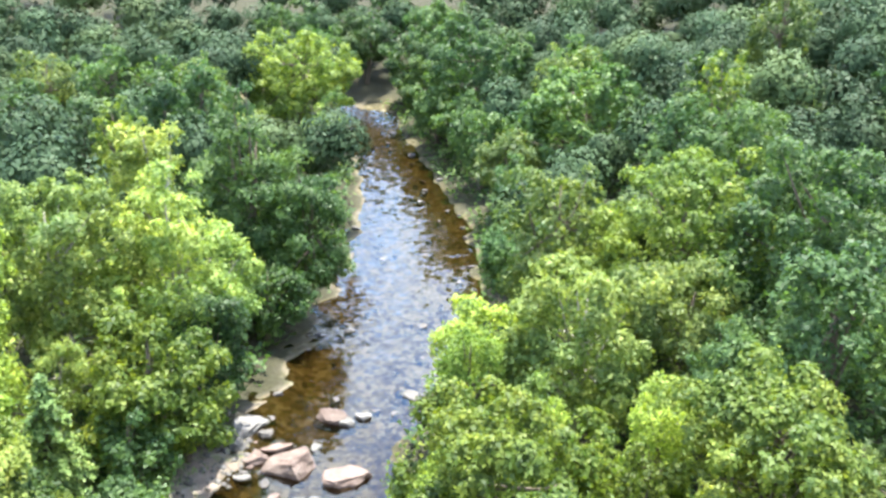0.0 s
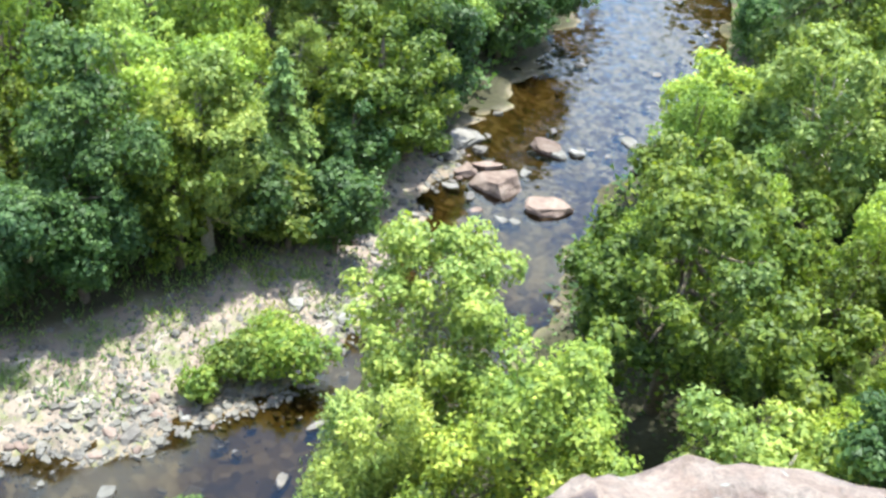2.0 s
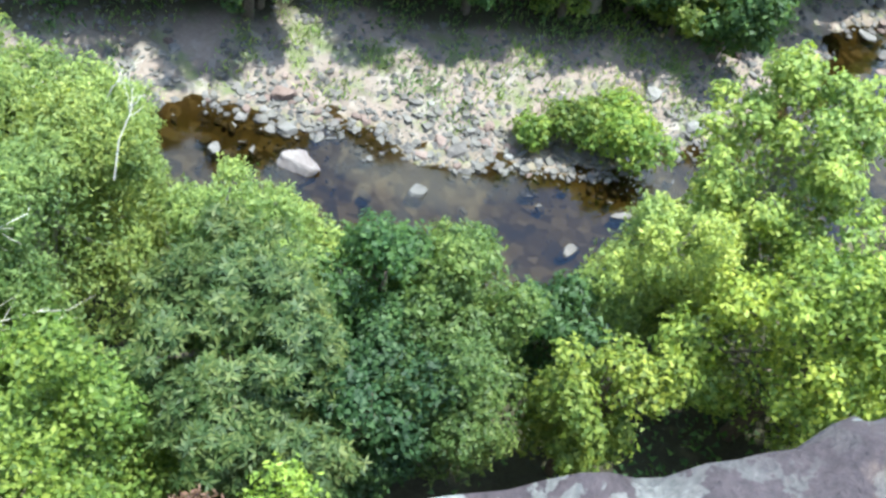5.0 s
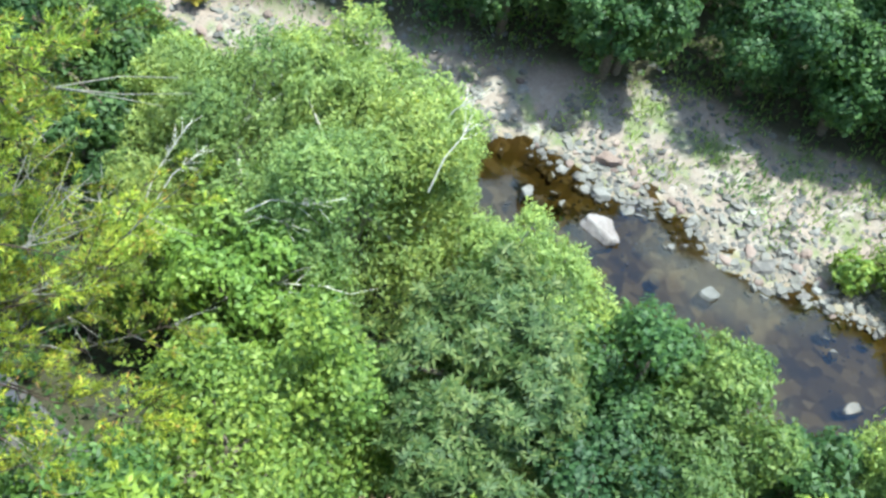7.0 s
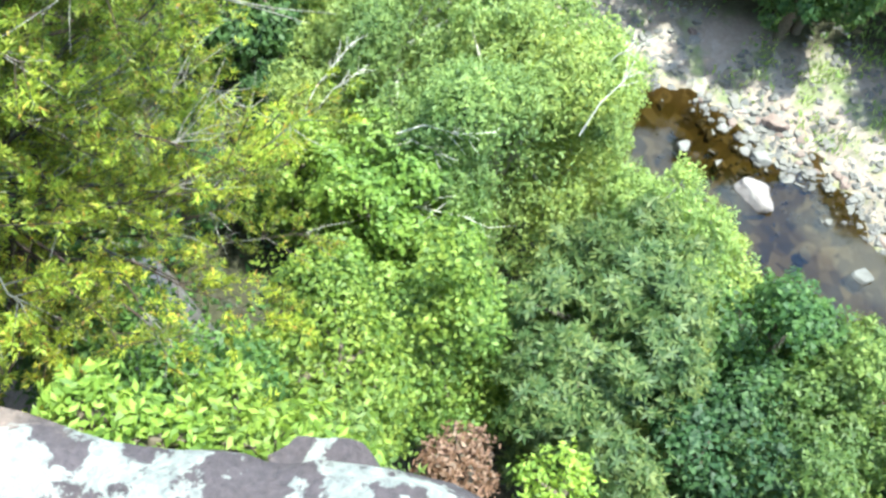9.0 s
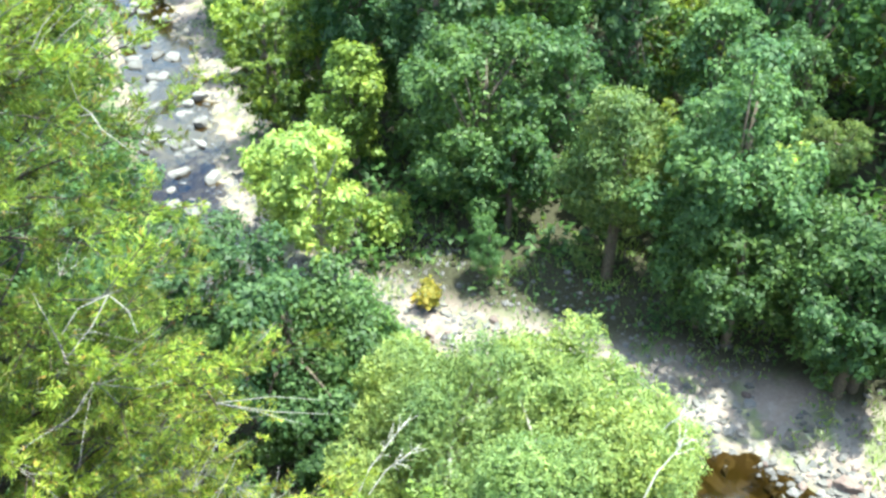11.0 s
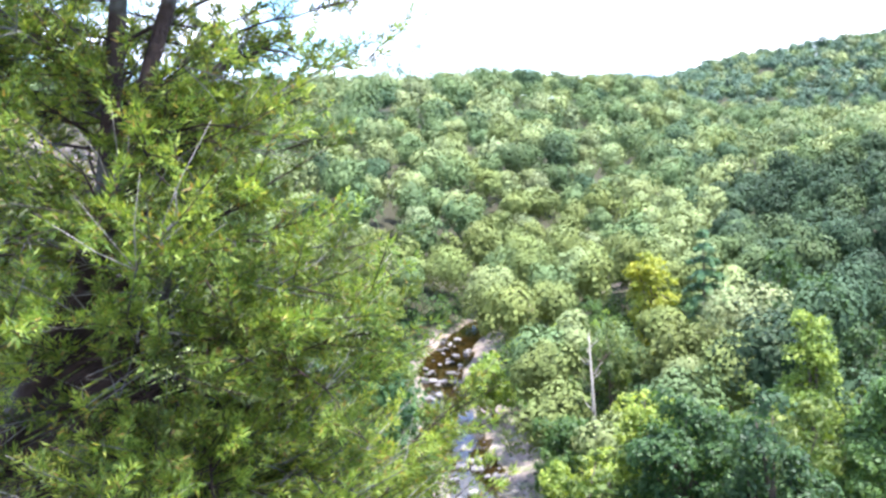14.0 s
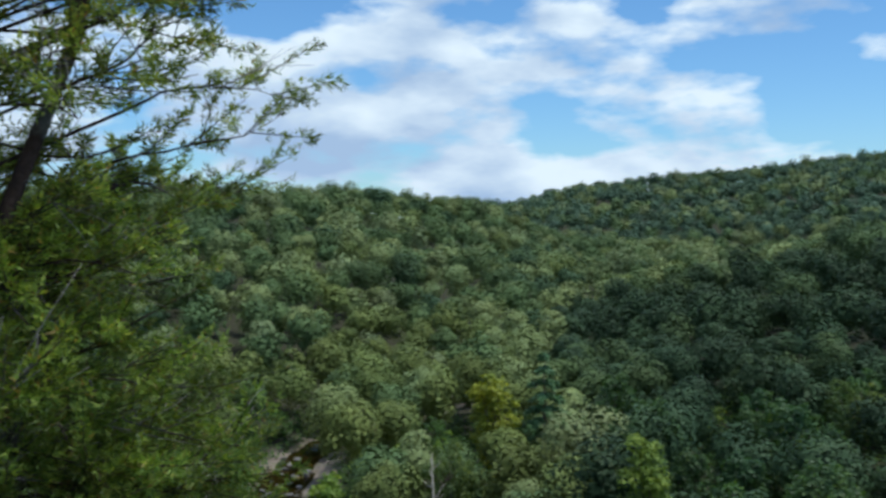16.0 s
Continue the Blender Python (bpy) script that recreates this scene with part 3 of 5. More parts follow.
def make_ledge():
    """The sandstone lookout: a rough top with steps and a cliff face below its rim."""
    rim = []
    for a, b in zip(RIM[:-1], RIM[1:]):
        n = max(2, int(math.dist(a, b) / 0.05))
        n = min(n, 24)
        rim += [(a[0] + (b[0] - a[0]) * k / n, a[1] + (b[1] - a[1]) * k / n) for k in range(n)]
    rim.append(RIM[-1])
    middle = (2.6, -5.0)
    inward = [0.0, 0.006, 0.012, 0.02, 0.03, 0.04, 0.05, 0.06, 0.072, 0.085, 0.1, 0.12, 0.14, 0.16, 0.18, 0.205, 0.23, 0.26, 0.32, 0.40, 0.5, 0.65, 0.85]
    down = [0.05, 0.13, 0.26, 0.45, 0.8, 1.3, 2.0, 3.0, 4.5, 6.5, 9.0, 12.0, 15.0, 20.0]
    verts, faces = [], []
    for x, y in rim:
        row = []
        for s in reversed(inward):
            px, py = x + (middle[0] - x) * s, y + (middle[1] - y) * s
            p = Vector((px, py, 0))
            z = 23.57 + 0.08 * noise.fractal(p * 0.9 + Vector((7, 2, 0)), 1.0, 2.0, 5) + 0.06 * noise.fractal(p * 4.0, 0.8, 2.0, 6)
            z += 0.05 * (1 if noise.noise(p * 1.3 + Vector((3, 9, 1))) > 0.05 else 0)
            z += 0.07 * smooth((0.045 + 0.02 * noise.noise(p * 3.1) - s) / 0.012) * smooth((py - 0.9) / 0.4)
            z -= 0.05 * max(0, 1 - s / 0.02)
            row.append((px, py, z))
        ax, ay = x - middle[0], y - middle[1]
        ln = math.hypot(ax, ay)
        ax, ay = ax / ln, ay / ln
        top = row[-1][2]
        for k in down:
            p = Vector((x * 0.9, y * 0.9, -k * 1.2))
            o = 0.10 * noise.fractal(p * 1.1, 1.0, 2.0, 5) - 0.02 * k + 0.05 * noise.noise(Vector((x * 0.3, y * 0.3, k * 3)))
            row.append((x + ax * o, y + ay * o, top - k))
        verts += row
    m = len(inward) + len(down)
    for i in range(len(rim) - 1):
        for j in range(m - 1):
            k = i * m + j
            faces.append((k, k + 1, k + m + 1, k + m))
    ob = new("rock_ledge", mesh_from("rock_ledge", verts, faces, SANDSTONE))
    tagged(ob, "weathered pinkish sandstone ledge with pale lichen patches", "rock", kind="structure")
    shelf = new("rock_shelf", rock_mesh("rock_shelf", 71, 3.4, 3.2, 9.0, CLIFF, 4, 0.12, 9, True))
    shelf.location = (-3.4, -2.6, 11.6)
    tagged(shelf, "lower shelf of the dark grey cliff", "rock", kind="structure")


make_ledge()
block = new("rock_block", rock_mesh("rock_block", 83, 0.2, 0.13, 0.2, SANDSTONE, 4, 0.1, 7, True))
block.matrix_basis = pose(-1.11, 0.54, 23.0, 6, -4, 60)
tagged(block, "pinkish block of sandstone on the cliff's rim", "rock")


# ---------------------------------------------------------------- trees
def tube(points, radii, sides=6):
    """Vertices and faces of a bent, tapering stem."""
    verts, faces = [], []
    pts = [Vector(p) for p in points]
    for i, p in enumerate(pts):
        ahead = (pts[min(i + 1, len(pts) - 1)] - pts[max(i - 1, 0)]).normalized()
        u = ahead.orthogonal().normalized()
        v = ahead.cross(u)
        for k in range(sides):
            a = 2 * math.pi * k / sides
            verts.append(tuple(p + (u * math.cos(a) + v * math.sin(a)) * radii[i]))
    for i in range(len(pts) - 1):
        for k in range(sides):
            a, b = i * sides + k, i * sides + (k + 1) % sides
            faces.append((a, b, b + sides, a + sides))
    faces.append(tuple(range((len(pts) - 1) * sides, len(pts) * sides)))
    return verts, faces


def stems_mesh(name, stems, mat):
    verts, faces = [], []
    for pts, radii, sides in stems:
        v, f = tube(pts, radii, sides)
        n = len(verts)
        verts += v
        faces += [tuple(i + n for i in q) for q in f]
    return mesh_from(name, verts, faces, mat)


def unit(v):
    return v / np.maximum(np.linalg.norm(v, axis=-1, keepdims=True), 1e-9)


def leaf_cards(rng, pos, normal, size, slim=0.62, droop=0.0):
    """Pointed leaves at pos, facing about along normal, as (n, 3, 3)."""
    n = len(pos)
    t = rng.normal(size=(n, 3))
    t = t - normal * np.sum(t * normal, 1, keepdims=True)
    t = unit(t)
    t[:, 2] -= droop
    t = unit(t)
    s = unit(np.cross(normal, t))
    ln = size * rng.uniform(0.7, 1.3, (n, 1))
    tail = pos - t * ln * 0.5
    return np.stack([tail + s * ln * slim * 0.5, tail - s * ln * slim * 0.5, pos + t * ln * 0.5], 1)


def kites(pos, t, normal, ln, wide):
    """Four-cornered leaves from pos along t, a little cupped."""
    s = unit(np.cross(normal, t))
    mid = pos + t * ln * 0.45 - normal * ln * 0.06
    return np.stack([pos, mid + s * ln * wide * 0.5, pos + t * ln, mid - s * ln * wide * 0.5], 1)


def kite_leaves(rng, pos, normal, size, slim, droop):
    t = rng.normal(size=pos.shape)
    t = unit(t - normal * np.sum(t * normal, 1, keepdims=True))
    t[:, 2] -= droop
    t = unit(t)
    ln = size * rng.uniform(0.75, 1.35, (len(pos), 1))
    return kites(pos - t * ln * 0.5, t, normal, ln, slim)


def rosettes(rng, pos, normal, size, slim):
    """Long leaves in stars of six round each twig's end."""
    u = unit(np.cross(normal, rng.normal(size=pos.shape)))
    w = np.cross(normal, u)
    out = []
    for k in range(6):
        a = k * 1.047 + rng.uniform(-0.3, 0.3, (len(pos), 1))
        t = u * np.cos(a) + w * np.sin(a) + normal * rng.uniform(0.0, 0.5, (len(pos), 1))
        t[:, 2] -= 0.15
        out.append(kites(pos, unit(t), normal, size * rng.uniform(0.8, 1.3, (len(pos), 1)), slim))
    return np.concatenate(out)


def crown_leaves(rng, center, rx, rz, lobes, count, size, slim=0.62, droop=0.15, bottom=-0.55, lobe=0.55, jitter=0.42, shape="plain"):
    """Leaves on a crown made of many rounded clumps, with an uneven outline; also the clumps' middles."""
    d = unit(rng.normal(size=(lobes * 4, 3)))
    d = d[d[:, 2] > bottom][:lobes]
    f = rng.uniform(1.2, 2.6, 3)
    ph = rng.uniform(0, 6.28, 3)
    uneven = 0.88 + 0.2 * np.sin(d[:, 0:1] * f[0] * 2 + ph[0]) * np.sin(d[:, 1:2] * f[1] * 2 + ph[1]) + 0.12 * np.sin(d[:, 2:3] * 5 + ph[2])
    lr = rng.uniform(0.6, 1.45, len(d)) * lobe
    reach = rng.uniform(0.35, 1.0, (len(d), 1)) ** 0.45 * uneven
    span = np.maximum(np.array([rx, rx, rz]) - lobe * 0.8, lobe * 0.3)
    mid = d * reach * span
    pick = rng.choice(len(d), count, p=lr ** 2 / np.sum(lr ** 2))
    v = unit(rng.normal(size=(count, 3)) + unit(mid[pick] + 1e-6) * 0.6 + np.array([0, 0, 0.4]))
    rad = rng.uniform(0.35, 1.1, (count, 1)) ** 0.5
    wob = 1 + 0.3 * np.sin(v[:, 0:1] * 7 + pick[:, None] * 1.7) * np.sin(v[:, 1:2] * 6 + pick[:, None] * 2.3)
    pos = mid[pick] + v * lr[pick][:, None] * rad * wob * np.array([1, 1, 0.8])
    inner = rng.random(count) < 0.10
    deep = unit(rng.normal(size=(count, 3))) * rng.uniform(0.2, 0.8, (count, 1)) * span
    pos = np.where(inner[:, None], deep, pos)
    normal = unit(v * 0.9 + rng.normal(size=(count, 3)) * jitter + np.array([0, 0, 0.4]))
    if shape == "star":
        return rosettes(rng, (pos + center)[::6], normal[::6], size, slim), mid + center, lr
    if shape == "kite":
        normal = unit(normal + rng.normal(size=normal.shape) * 0.4)
        return kite_leaves(rng, pos + center, normal, size * 1.1, slim * 0.68, droop), mid + center, lr
    return leaf_cards(rng, pos + center, normal, size, slim, droop), mid + center, lr


KINDS = {  # leaf slimness, droop, clump size, bark, name, label
    "green": (0.65, 0.15, 0.34, BARK, "broadleaf_tree", "full green broadleaf tree in summer leaf"),
    "yg": (0.65, 0.10, 0.32, BARK, "broadleaf_tree", "sunlit yellow-green broadleaf tree"),
    "maple_y": (0.8, 0.05, 0.30, BARK, "maple_tree", "bright yellow-green maple with clustered leaves"),
    "maple_g": (0.75, 0.10, 0.26, BARK, "maple_tree", "broad deep green maple with a dense crown"),
    "pale": (0.6, 0.15, 0.30, PALE_BARK, "birch_tree", "light green tree with pale bark"),
    "olive": (0.5, 0.25, 0.32, BARK, "ash_tree", "olive green tree with feathery leaves"),
    "blue": (0.7, 0.12, 0.34, BARK, "broadleaf_tree", "cool bluish green broadleaf tree"),
    "oak": (0.30, 0.25, 0.28, BARK, "oak_tree", "dull grey-green tree with long leaf clusters"),
    "willow": (0.34, 0.55, 0.36, PALE_BARK, "willow_tree", "loose light green tree with bare pale limbs"),
    "bush": (0.65, 0.1, 0.42, BARK, "bush", "low leafy green bush on the gravel bar"),
    "gold": (0.65, 0.1, 0.32, BARK, "broadleaf_tree", "bright golden yellow-green tree among darker woods"),
    "dead": (0.6, 0.1, 0.42, BARK, "bush", "brown withered bush"),
    "orange": (0.65, 0.1, 0.42, BARK, "bush", "small bush turning orange on the gravel bar"),
}


def make_tree(kind, seed, h, r, leaf, fill=1.0, share=0.8, lean=0.0, name="", label=""):
    """A broadleaf tree at the origin: trunk with limbs, and a crown that fills the top share of its height."""
    slim, droop, clump, bark, plain, words = KINDS[kind]
    rng = np.random.default_rng(seed)
    root = new(name or plain)
    rz = h * share * 0.5
    mid_z = h - rz
    lobe = min(clump * 2.1 * min(1.0, 0.45 + r / 6), r * 0.4)
    lobes = int(np.clip(2.3 * r * (r + rz) / (lobe * lobe * 2), 16, 120))
    count = int(fill * (1.5 if leaf < 0.13 else 1.3) * 4 * math.pi * r * (r + rz) * 0.5 / (0.5 * leaf * leaf * slim))
    cards, mids, lr = crown_leaves(rng, np.array([lean, 0, mid_z]), r, rz, lobes, count, leaf, slim, droop, -0.9, lobe, 0.42, "star" if kind == "oak" else "kite" if leaf < 0.13 else "plain")
    cards[:, :, 2] = np.maximum(cards[:, :, 2], 0.05)
    part("crown", leaves_mesh("crown", cards, LEAF[kind]), root)
    base = 0.018 * h + 0.04
    bend = rng.normal(size=2) * 0.03 * h
    spine = [(0, 0, -0.3), (bend[0] * 0.4, bend[1] * 0.4, h * 0.3), (bend[0] + lean * 0.6, bend[1], h * 0.6), (bend[0] + lean, bend[1] * 1.2, h * 0.78)]
    stems = [(spine, [base * 1.25, base, base * 0.6, base * 0.12], 8)]
    for k in rng.choice(len(mids), min(16, len(mids)), replace=False):
        t = rng.uniform(0.25, 0.75)
        i = min(int(t * 3), 2)
        f = t * 3 - i
        start = np.array(spine[i]) * (1 - f) + np.array(spine[i + 1]) * f
        end = mids[k]
        bow = (start + end) / 2 + np.array([0, 0, 0.03 * h * rng.uniform(-0.8, 0.8)])
        stems.append(([tuple(start), tuple(bow), tuple(end)], [base * 0.42, base * 0.28, base * 0.07], 5))
    part("trunk", stems_mesh("trunk", stems, bark), root)
    return tagged(root, label or words, "bush" if plain == "bush" else "tree")


def make_spruce(seed, h, r, kind="spruce", leaf=0.28):
    rng = np.random.default_rng(seed)
    root = new("spruce_tree" if kind == "spruce" else "pine_tree")
    pos, nor = [], []
    stems = [([(0, 0, -0.3), (0, 0, h * 0.5), (0, 0, h)], [0.02 * h, 0.013 * h, 0.004], 7)]
    z = 0.08 * h
    gap = 0.05 * h if kind == "spruce" else 0.09 * h
    while z < h * 0.98:
        ring = r * (1 - z / h) ** (0.8 if kind == "spruce" else 0.5) + 0.08
        for k in range(13):
            a = rng.uniform(0, 6.28)
            ln = ring * rng.uniform(0.75, 1.1)
            m = int(14 + 40 * ln)
            s = rng.uniform(0.15, 1, m)
            side = rng.normal(size=m) * 0.13 * ln * (1.1 - s)
            x = np.cos(a) * s * ln - np.sin(a) * side
            y = np.sin(a) * s * ln + np.cos(a) * side
            zz = z - 0.28 * ln * s ** 1.5 + rng.normal(size=m) * 0.03 * h * 0.3
            pos.append(np.stack([x, y, zz], 1))
            nor.append(unit(np.stack([np.cos(a) * np.ones(m) * 0.5, np.sin(a) * np.ones(m) * 0.5, np.ones(m)], 1) + rng.normal(size=(m, 3)) * 0.4))
            stems.append(([(0, 0, z), (np.cos(a) * ln, np.sin(a) * ln, z - 0.28 * ln)], [0.006 * h, 0.002 * h], 4))
        z += gap
    cards = leaf_cards(rng, np.concatenate(pos), np.concatenate(nor), leaf, 0.4, 0.3)
    part("crown", leaves_mesh("crown", cards, LEAF[kind]), root)
    part("trunk", stems_mesh("trunk", stems, BARK), root)
    words = "slim dark spruce with a pointed top" if kind == "spruce" else "green pine with level layered branches"
    return tagged(root, words, "tree")


def make_snag(seed, h):
    rng = np.random.default_rng(seed)
    root = new("dead_tree")
    stems = [([(0, 0, -0.3), (0.1, 0.1, h * 0.5), (0.2, 0, h)], [0.2, 0.13, 0.03], 7)]
    for k in range(14):
        z = h * rng.uniform(0.35, 0.95)
        a = rng.uniform(0, 6.28)
        ln = rng.uniform(0.6, 2.2) * (1.2 - z / h)
        stems.append(([(0.15, 0.05, z), (0.15 + np.cos(a) * ln * 0.5, np.sin(a) * ln * 0.5, z + 0.35 * ln), (0.15 + np.cos(a) * ln, np.sin(a) * ln, z + 0.9 * ln)], [0.05, 0.035, 0.012], 4))
    part("trunk", stems_mesh("trunk", stems, PALE_BARK), root)
    return tagged(root, "bare dead tree with pale bleached trunk", "tree")


# trees that can be told apart: x, y, height of the top, crown radius, kind
TREES = [
    (-12.6, 44.6, 13.2, 4.2, "pale"), (-17.8, 42.7, 14.0, 4.5, "pale"), (-11.2, 55.6, 14.6, 3.8, "green"), (-15.2, 50.0, 15.6, 2.2, "pale"),
    (-7.6, 56.0, 10.8, 3.0, "green"), (-14.0, 100.0, 13.5, 6.5, "yg"), (-14.2, 31.6, 8.4, 2.7, "spruce"), (-11.4, 36.4, 10.2, 3.3, "maple_g"),
    (-9.2, 51.5, 6.4, 2.6, "green"), (13.6, 46.9, 15.0, 5.6, "yg"), (7.3, 38.5, 12.0, 3.9, "pale"), (11.7, 39.1, 12.0, 3.4, "olive"),
    (3.0, 41.0, 9.0, 2.5, "yg"), (6.4, 56.1, 8.0, 3.5, "green"), (18.2, 41.9, 17.0, 5.4, "green"), (12.7, 79.7, 14.0, 6.3, "green"),
    (4.6, 98.8, 15.0, 6.7, "green"), (18.2, 54.5, 17.0, 4.9, "green"), (12.1, 28.0, 13.0, 3.2, "maple_y"), (3.0, 25.6, 12.6, 5.4, "maple_g"),
    (-4.3, 20.8, 11.2, 2.6, "pale"), (-0.6, 17.0, 10.5, 3.0, "maple_y"), (5.2, 18.3, 10.0, 2.6, "pale"), (8.4, 18.6, 12.0, 2.4, "green"),
    (-15.4, 27.4, 11.2, 2.2, "pale"), (-11.0, 30.0, 5.4, 1.9, "green"), (-7.1, 11.1, 9.0, 1.9, "olive"), (-11.0, 8.1, 9.0, 2.1, "willow"),
    (-5.7, 14.4, 5.0, 1.3, "blue"), (-3.1, 11.9, 8.5, 1.6, "maple_y"), (-4.8, 17.3, 8.0, 2.1, "willow"), (-10.0, 23.4, 2.6, 1.7, "bush"),
    (-11.4, 22.2, 2.2, 1.1, "bush"), (-12.3, 20.9, 1.5, 0.8, "bush"), (-22.6, 16.6, 7.5, 2.4, "green"), (-20.6, 20.8, 8.0, 2.5, "blue"), (-18.1, 22.9, 8.0, 2.3, "green"), (-15.9, 26.0, 8.0, 2.2, "maple_g"),
    (-25.4, 13.0, 7.5, 2.2, "green"), (-12.6, 29.0, 4.8, 1.7, "maple_g"), (-10.4, 41.2, 8.0, 2.2, "green"), (-18.6, 24.8, 11.0, 2.8, "green"), (-16.4, 28.0, 11.0, 2.6, "yg"),
    (-9.5, -8.5, 26.3, 3.0, "green"), (-14.0, -12.5, 26.0, 3.2, "blue"), (-6.8, -7.4, 25.6, 2.0, "green"), (-18.5, -17.0, 25.5, 3.4, "green"), (-13.0, -7.5, 17.0, 3.0, "green"), (-18.5, -8.0, 16.0, 3.0, "green"),
    (-20.6, 1.0, 7.0, 2.2, "willow"), (-24.6, -0.6, 6.0, 1.9, "green"),
    (-8.2, 5.6, 11.0, 3.1, "oak"), (-6.4, 7.4, 8.6, 2.0, "blue"), (-5.6, 9.2, 8.6, 1.9, "olive"), (-13.6, 4.3, 11.0, 3.2, "willow"),
    (-11.6, 7.6, 9.0, 1.7, "willow"), (-15.9, 6.3, 9.2, 2.2, "willow"), (-8.1, 1.9, 12.4, 1.9, "maple_y"), (-8.5, 9.6, 9.0, 1.7, "green"),
    (-29.8, 9.5, 10.6, 2.2, "olive"), (-35.2, 5.1, 10.4, 3.4, "green"), (-26.6, 12.2, 8.2, 2.1, "green"), (-25.0, 15.6, 7.4, 2.6, "green"),
    (-27.3, 13.0, 12.4, 2.9, "blue"), (-38.5, -0.4, 8.2, 2.0, "yg"), (-33.8, 0.8, 3.1, 1.2, "bush"), (-29.8, 2.2, 1.5, 0.7, "orange"),
    (-32.2, -1.9, 7.7, 1.9, "pale"), (-42.6, -17.0, 8.0, 3.0, "blue"), (-22.9, -2.6, 8.8, 3.1, "blue"), (-17.1, 2.0, 10.0, 3.3, "willow"), (-18.6, 4.8, 9.6, 2.7, "willow"), (-12.2, 1.6, 9.5, 2.2, "yg"),
    (-33.5, 6.0, 6.8, 2.1, "green"), (-22.5, 16.0, 8.6, 2.5, "green"), (-43.3, 0.2, 13.2, 3.1, "green"), (-46.9, -1.9, 12.4, 1.9, "yg"),
    (-40.0, 3.6, 13.0, 2.6, "blue"), (-53.2, 6.8, 14.0, 2.2, "yg"), (-56.0, -7.0, 7.0, 2.3, "green"), (-51.4, -6.7, 5.8, 1.4, "yg"),
    (-59.0, -5.6, 11.0, 1.2, "snag"), (-45.3, 14.2, 14.0, 2.6, "green"), (-44.0, 9.4, 14.0, 2.8, "green"), (-83.1, -2.9, 13.0, 2.3, "gold"),
    (-25, -6.0, 9.5, 2.4, "blue"), (-29, -9.4, 10.0, 2.6, "green"), (-34, -12.6, 10.0, 2.6, "green"), (-40, -14.6, 9.0, 2.6, "blue"),
    (4.8, 84, 9.0, 3.2, "green"), (3.6, 92, 8.5, 3.2, "green"), (0.6, 100, 8.5, 3.2, "blue"), (6.6, 74, 9.5, 3.2, "olive"), (-0.6, 108, 9.0, 3.4, "green"),
    (-2.5, 119, 11.0, 4.2, "blue"), (-13, 112, 12.0, 4.0, "green"), (-9, 128, 13.0, 5.0, "blue"), (0, 130, 14.0, 5.0, "green"), (-19, 124, 13.0, 5.0, "green"),
    (-58, -20.5, 7.5, 2.4, "green"), (-65, -24.5, 8.0, 3.0, "green"), (-72, -15.0, 6.0, 2.2, "yg"), (-68, -18.5, 3.0, 1.5, "bush"),
    (-82.6, 1.6, 14.0, 2.9, "pine"), (-39.6, -13.8, 6.5, 1.7, "green"), (-11.6, 33.6, 7.0, 2.1, "green"), (-10.8, 38.6, 7.5, 2.0, "maple_g"), (-14.4, 28.4, 7.0, 2.0, "green"), (-52.0, -20.0, 8.0, 2.8, "green"), (-35.4, -3.2, 6.2, 1.9, "pale"),
]


# bleached limbs that stand out of the willows: the tree's place, where the limb leaves the crown, its way and length
WILLOW_BRANCHES = [
    ((-17.1, 2.0), (-15.6, -0.1, 7.3), (-0.4, 0.9, 1.0), 1.5), ((-17.1, 2.0), (-15.5, 0.3, 7.3), (-0.2, 1.0, 0.7), 1.1),
    ((-13.6, 4.3), (-12.8, 2.2, 9.2), (0.5, 1.3, 0.3), 1.6), ((-13.6, 4.3), (-12.9, 1.9, 8.6), (0.8, 0.9, 0.2), 1.1),
    ((-13.6, 4.3), (-12.0, 0.9, 7.0), (0.8, 2.2, 0.9), 2.6), ((-13.6, 4.3), (-11.8, 1.6, 6.9), (0.5, 1.6, 0.2), 1.6),
    ((-13.6, 4.3), (-12.9, 6.0, 9.5), (-0.3, 0.5, 0.6), 1.1), ((-15.9, 6.3), (-15.0, 7.0, 8.6), (0.2, 0.6, 0.7), 1.1),
]


def make_limb(tree, at, way, length, seed):
    """A dead forked limb, grey-white and bare, as a part of its tree."""
    rng = np.random.default_rng(seed)
    at, way = np.array(at), unit(np.array(way))
    bend = rng.normal(size=3) * 0.06 * length
    spine = [at - way * 0.6 - np.array([0, 0, 0.4]), at, at + way * length * 0.5 + bend, at + way * length]
    stems = [([tuple(p) for p in spine], [0.022, 0.019, 0.012, 0.004], 5)]
    for _ in range(12):
        u = rng.uniform(0.05, 0.9)
        p = spine[1] + (spine[2] - spine[1]) * 2 * u if u < 0.5 else spine[2] + (spine[3] - spine[2]) * (2 * u - 1)
        e = unit(way + rng.normal(size=3) * 0.42)
        ln = length * rng.uniform(0.22, 0.5)
        q = p + e * ln * 0.5 + rng.normal(size=3) * 0.03
        stems.append(([tuple(p), tuple(q), tuple(q + unit(e + rng.normal(size=3) * 0.3) * ln * 0.5)], [0.010, 0.007, 0.003], 4))
    ob = part("dead_limb", stems_mesh("dead_limb", stems, BLEACHED), tree, "bare bleached limb")
    ob.matrix_parent_inverse = tree.matrix_basis.inverted()


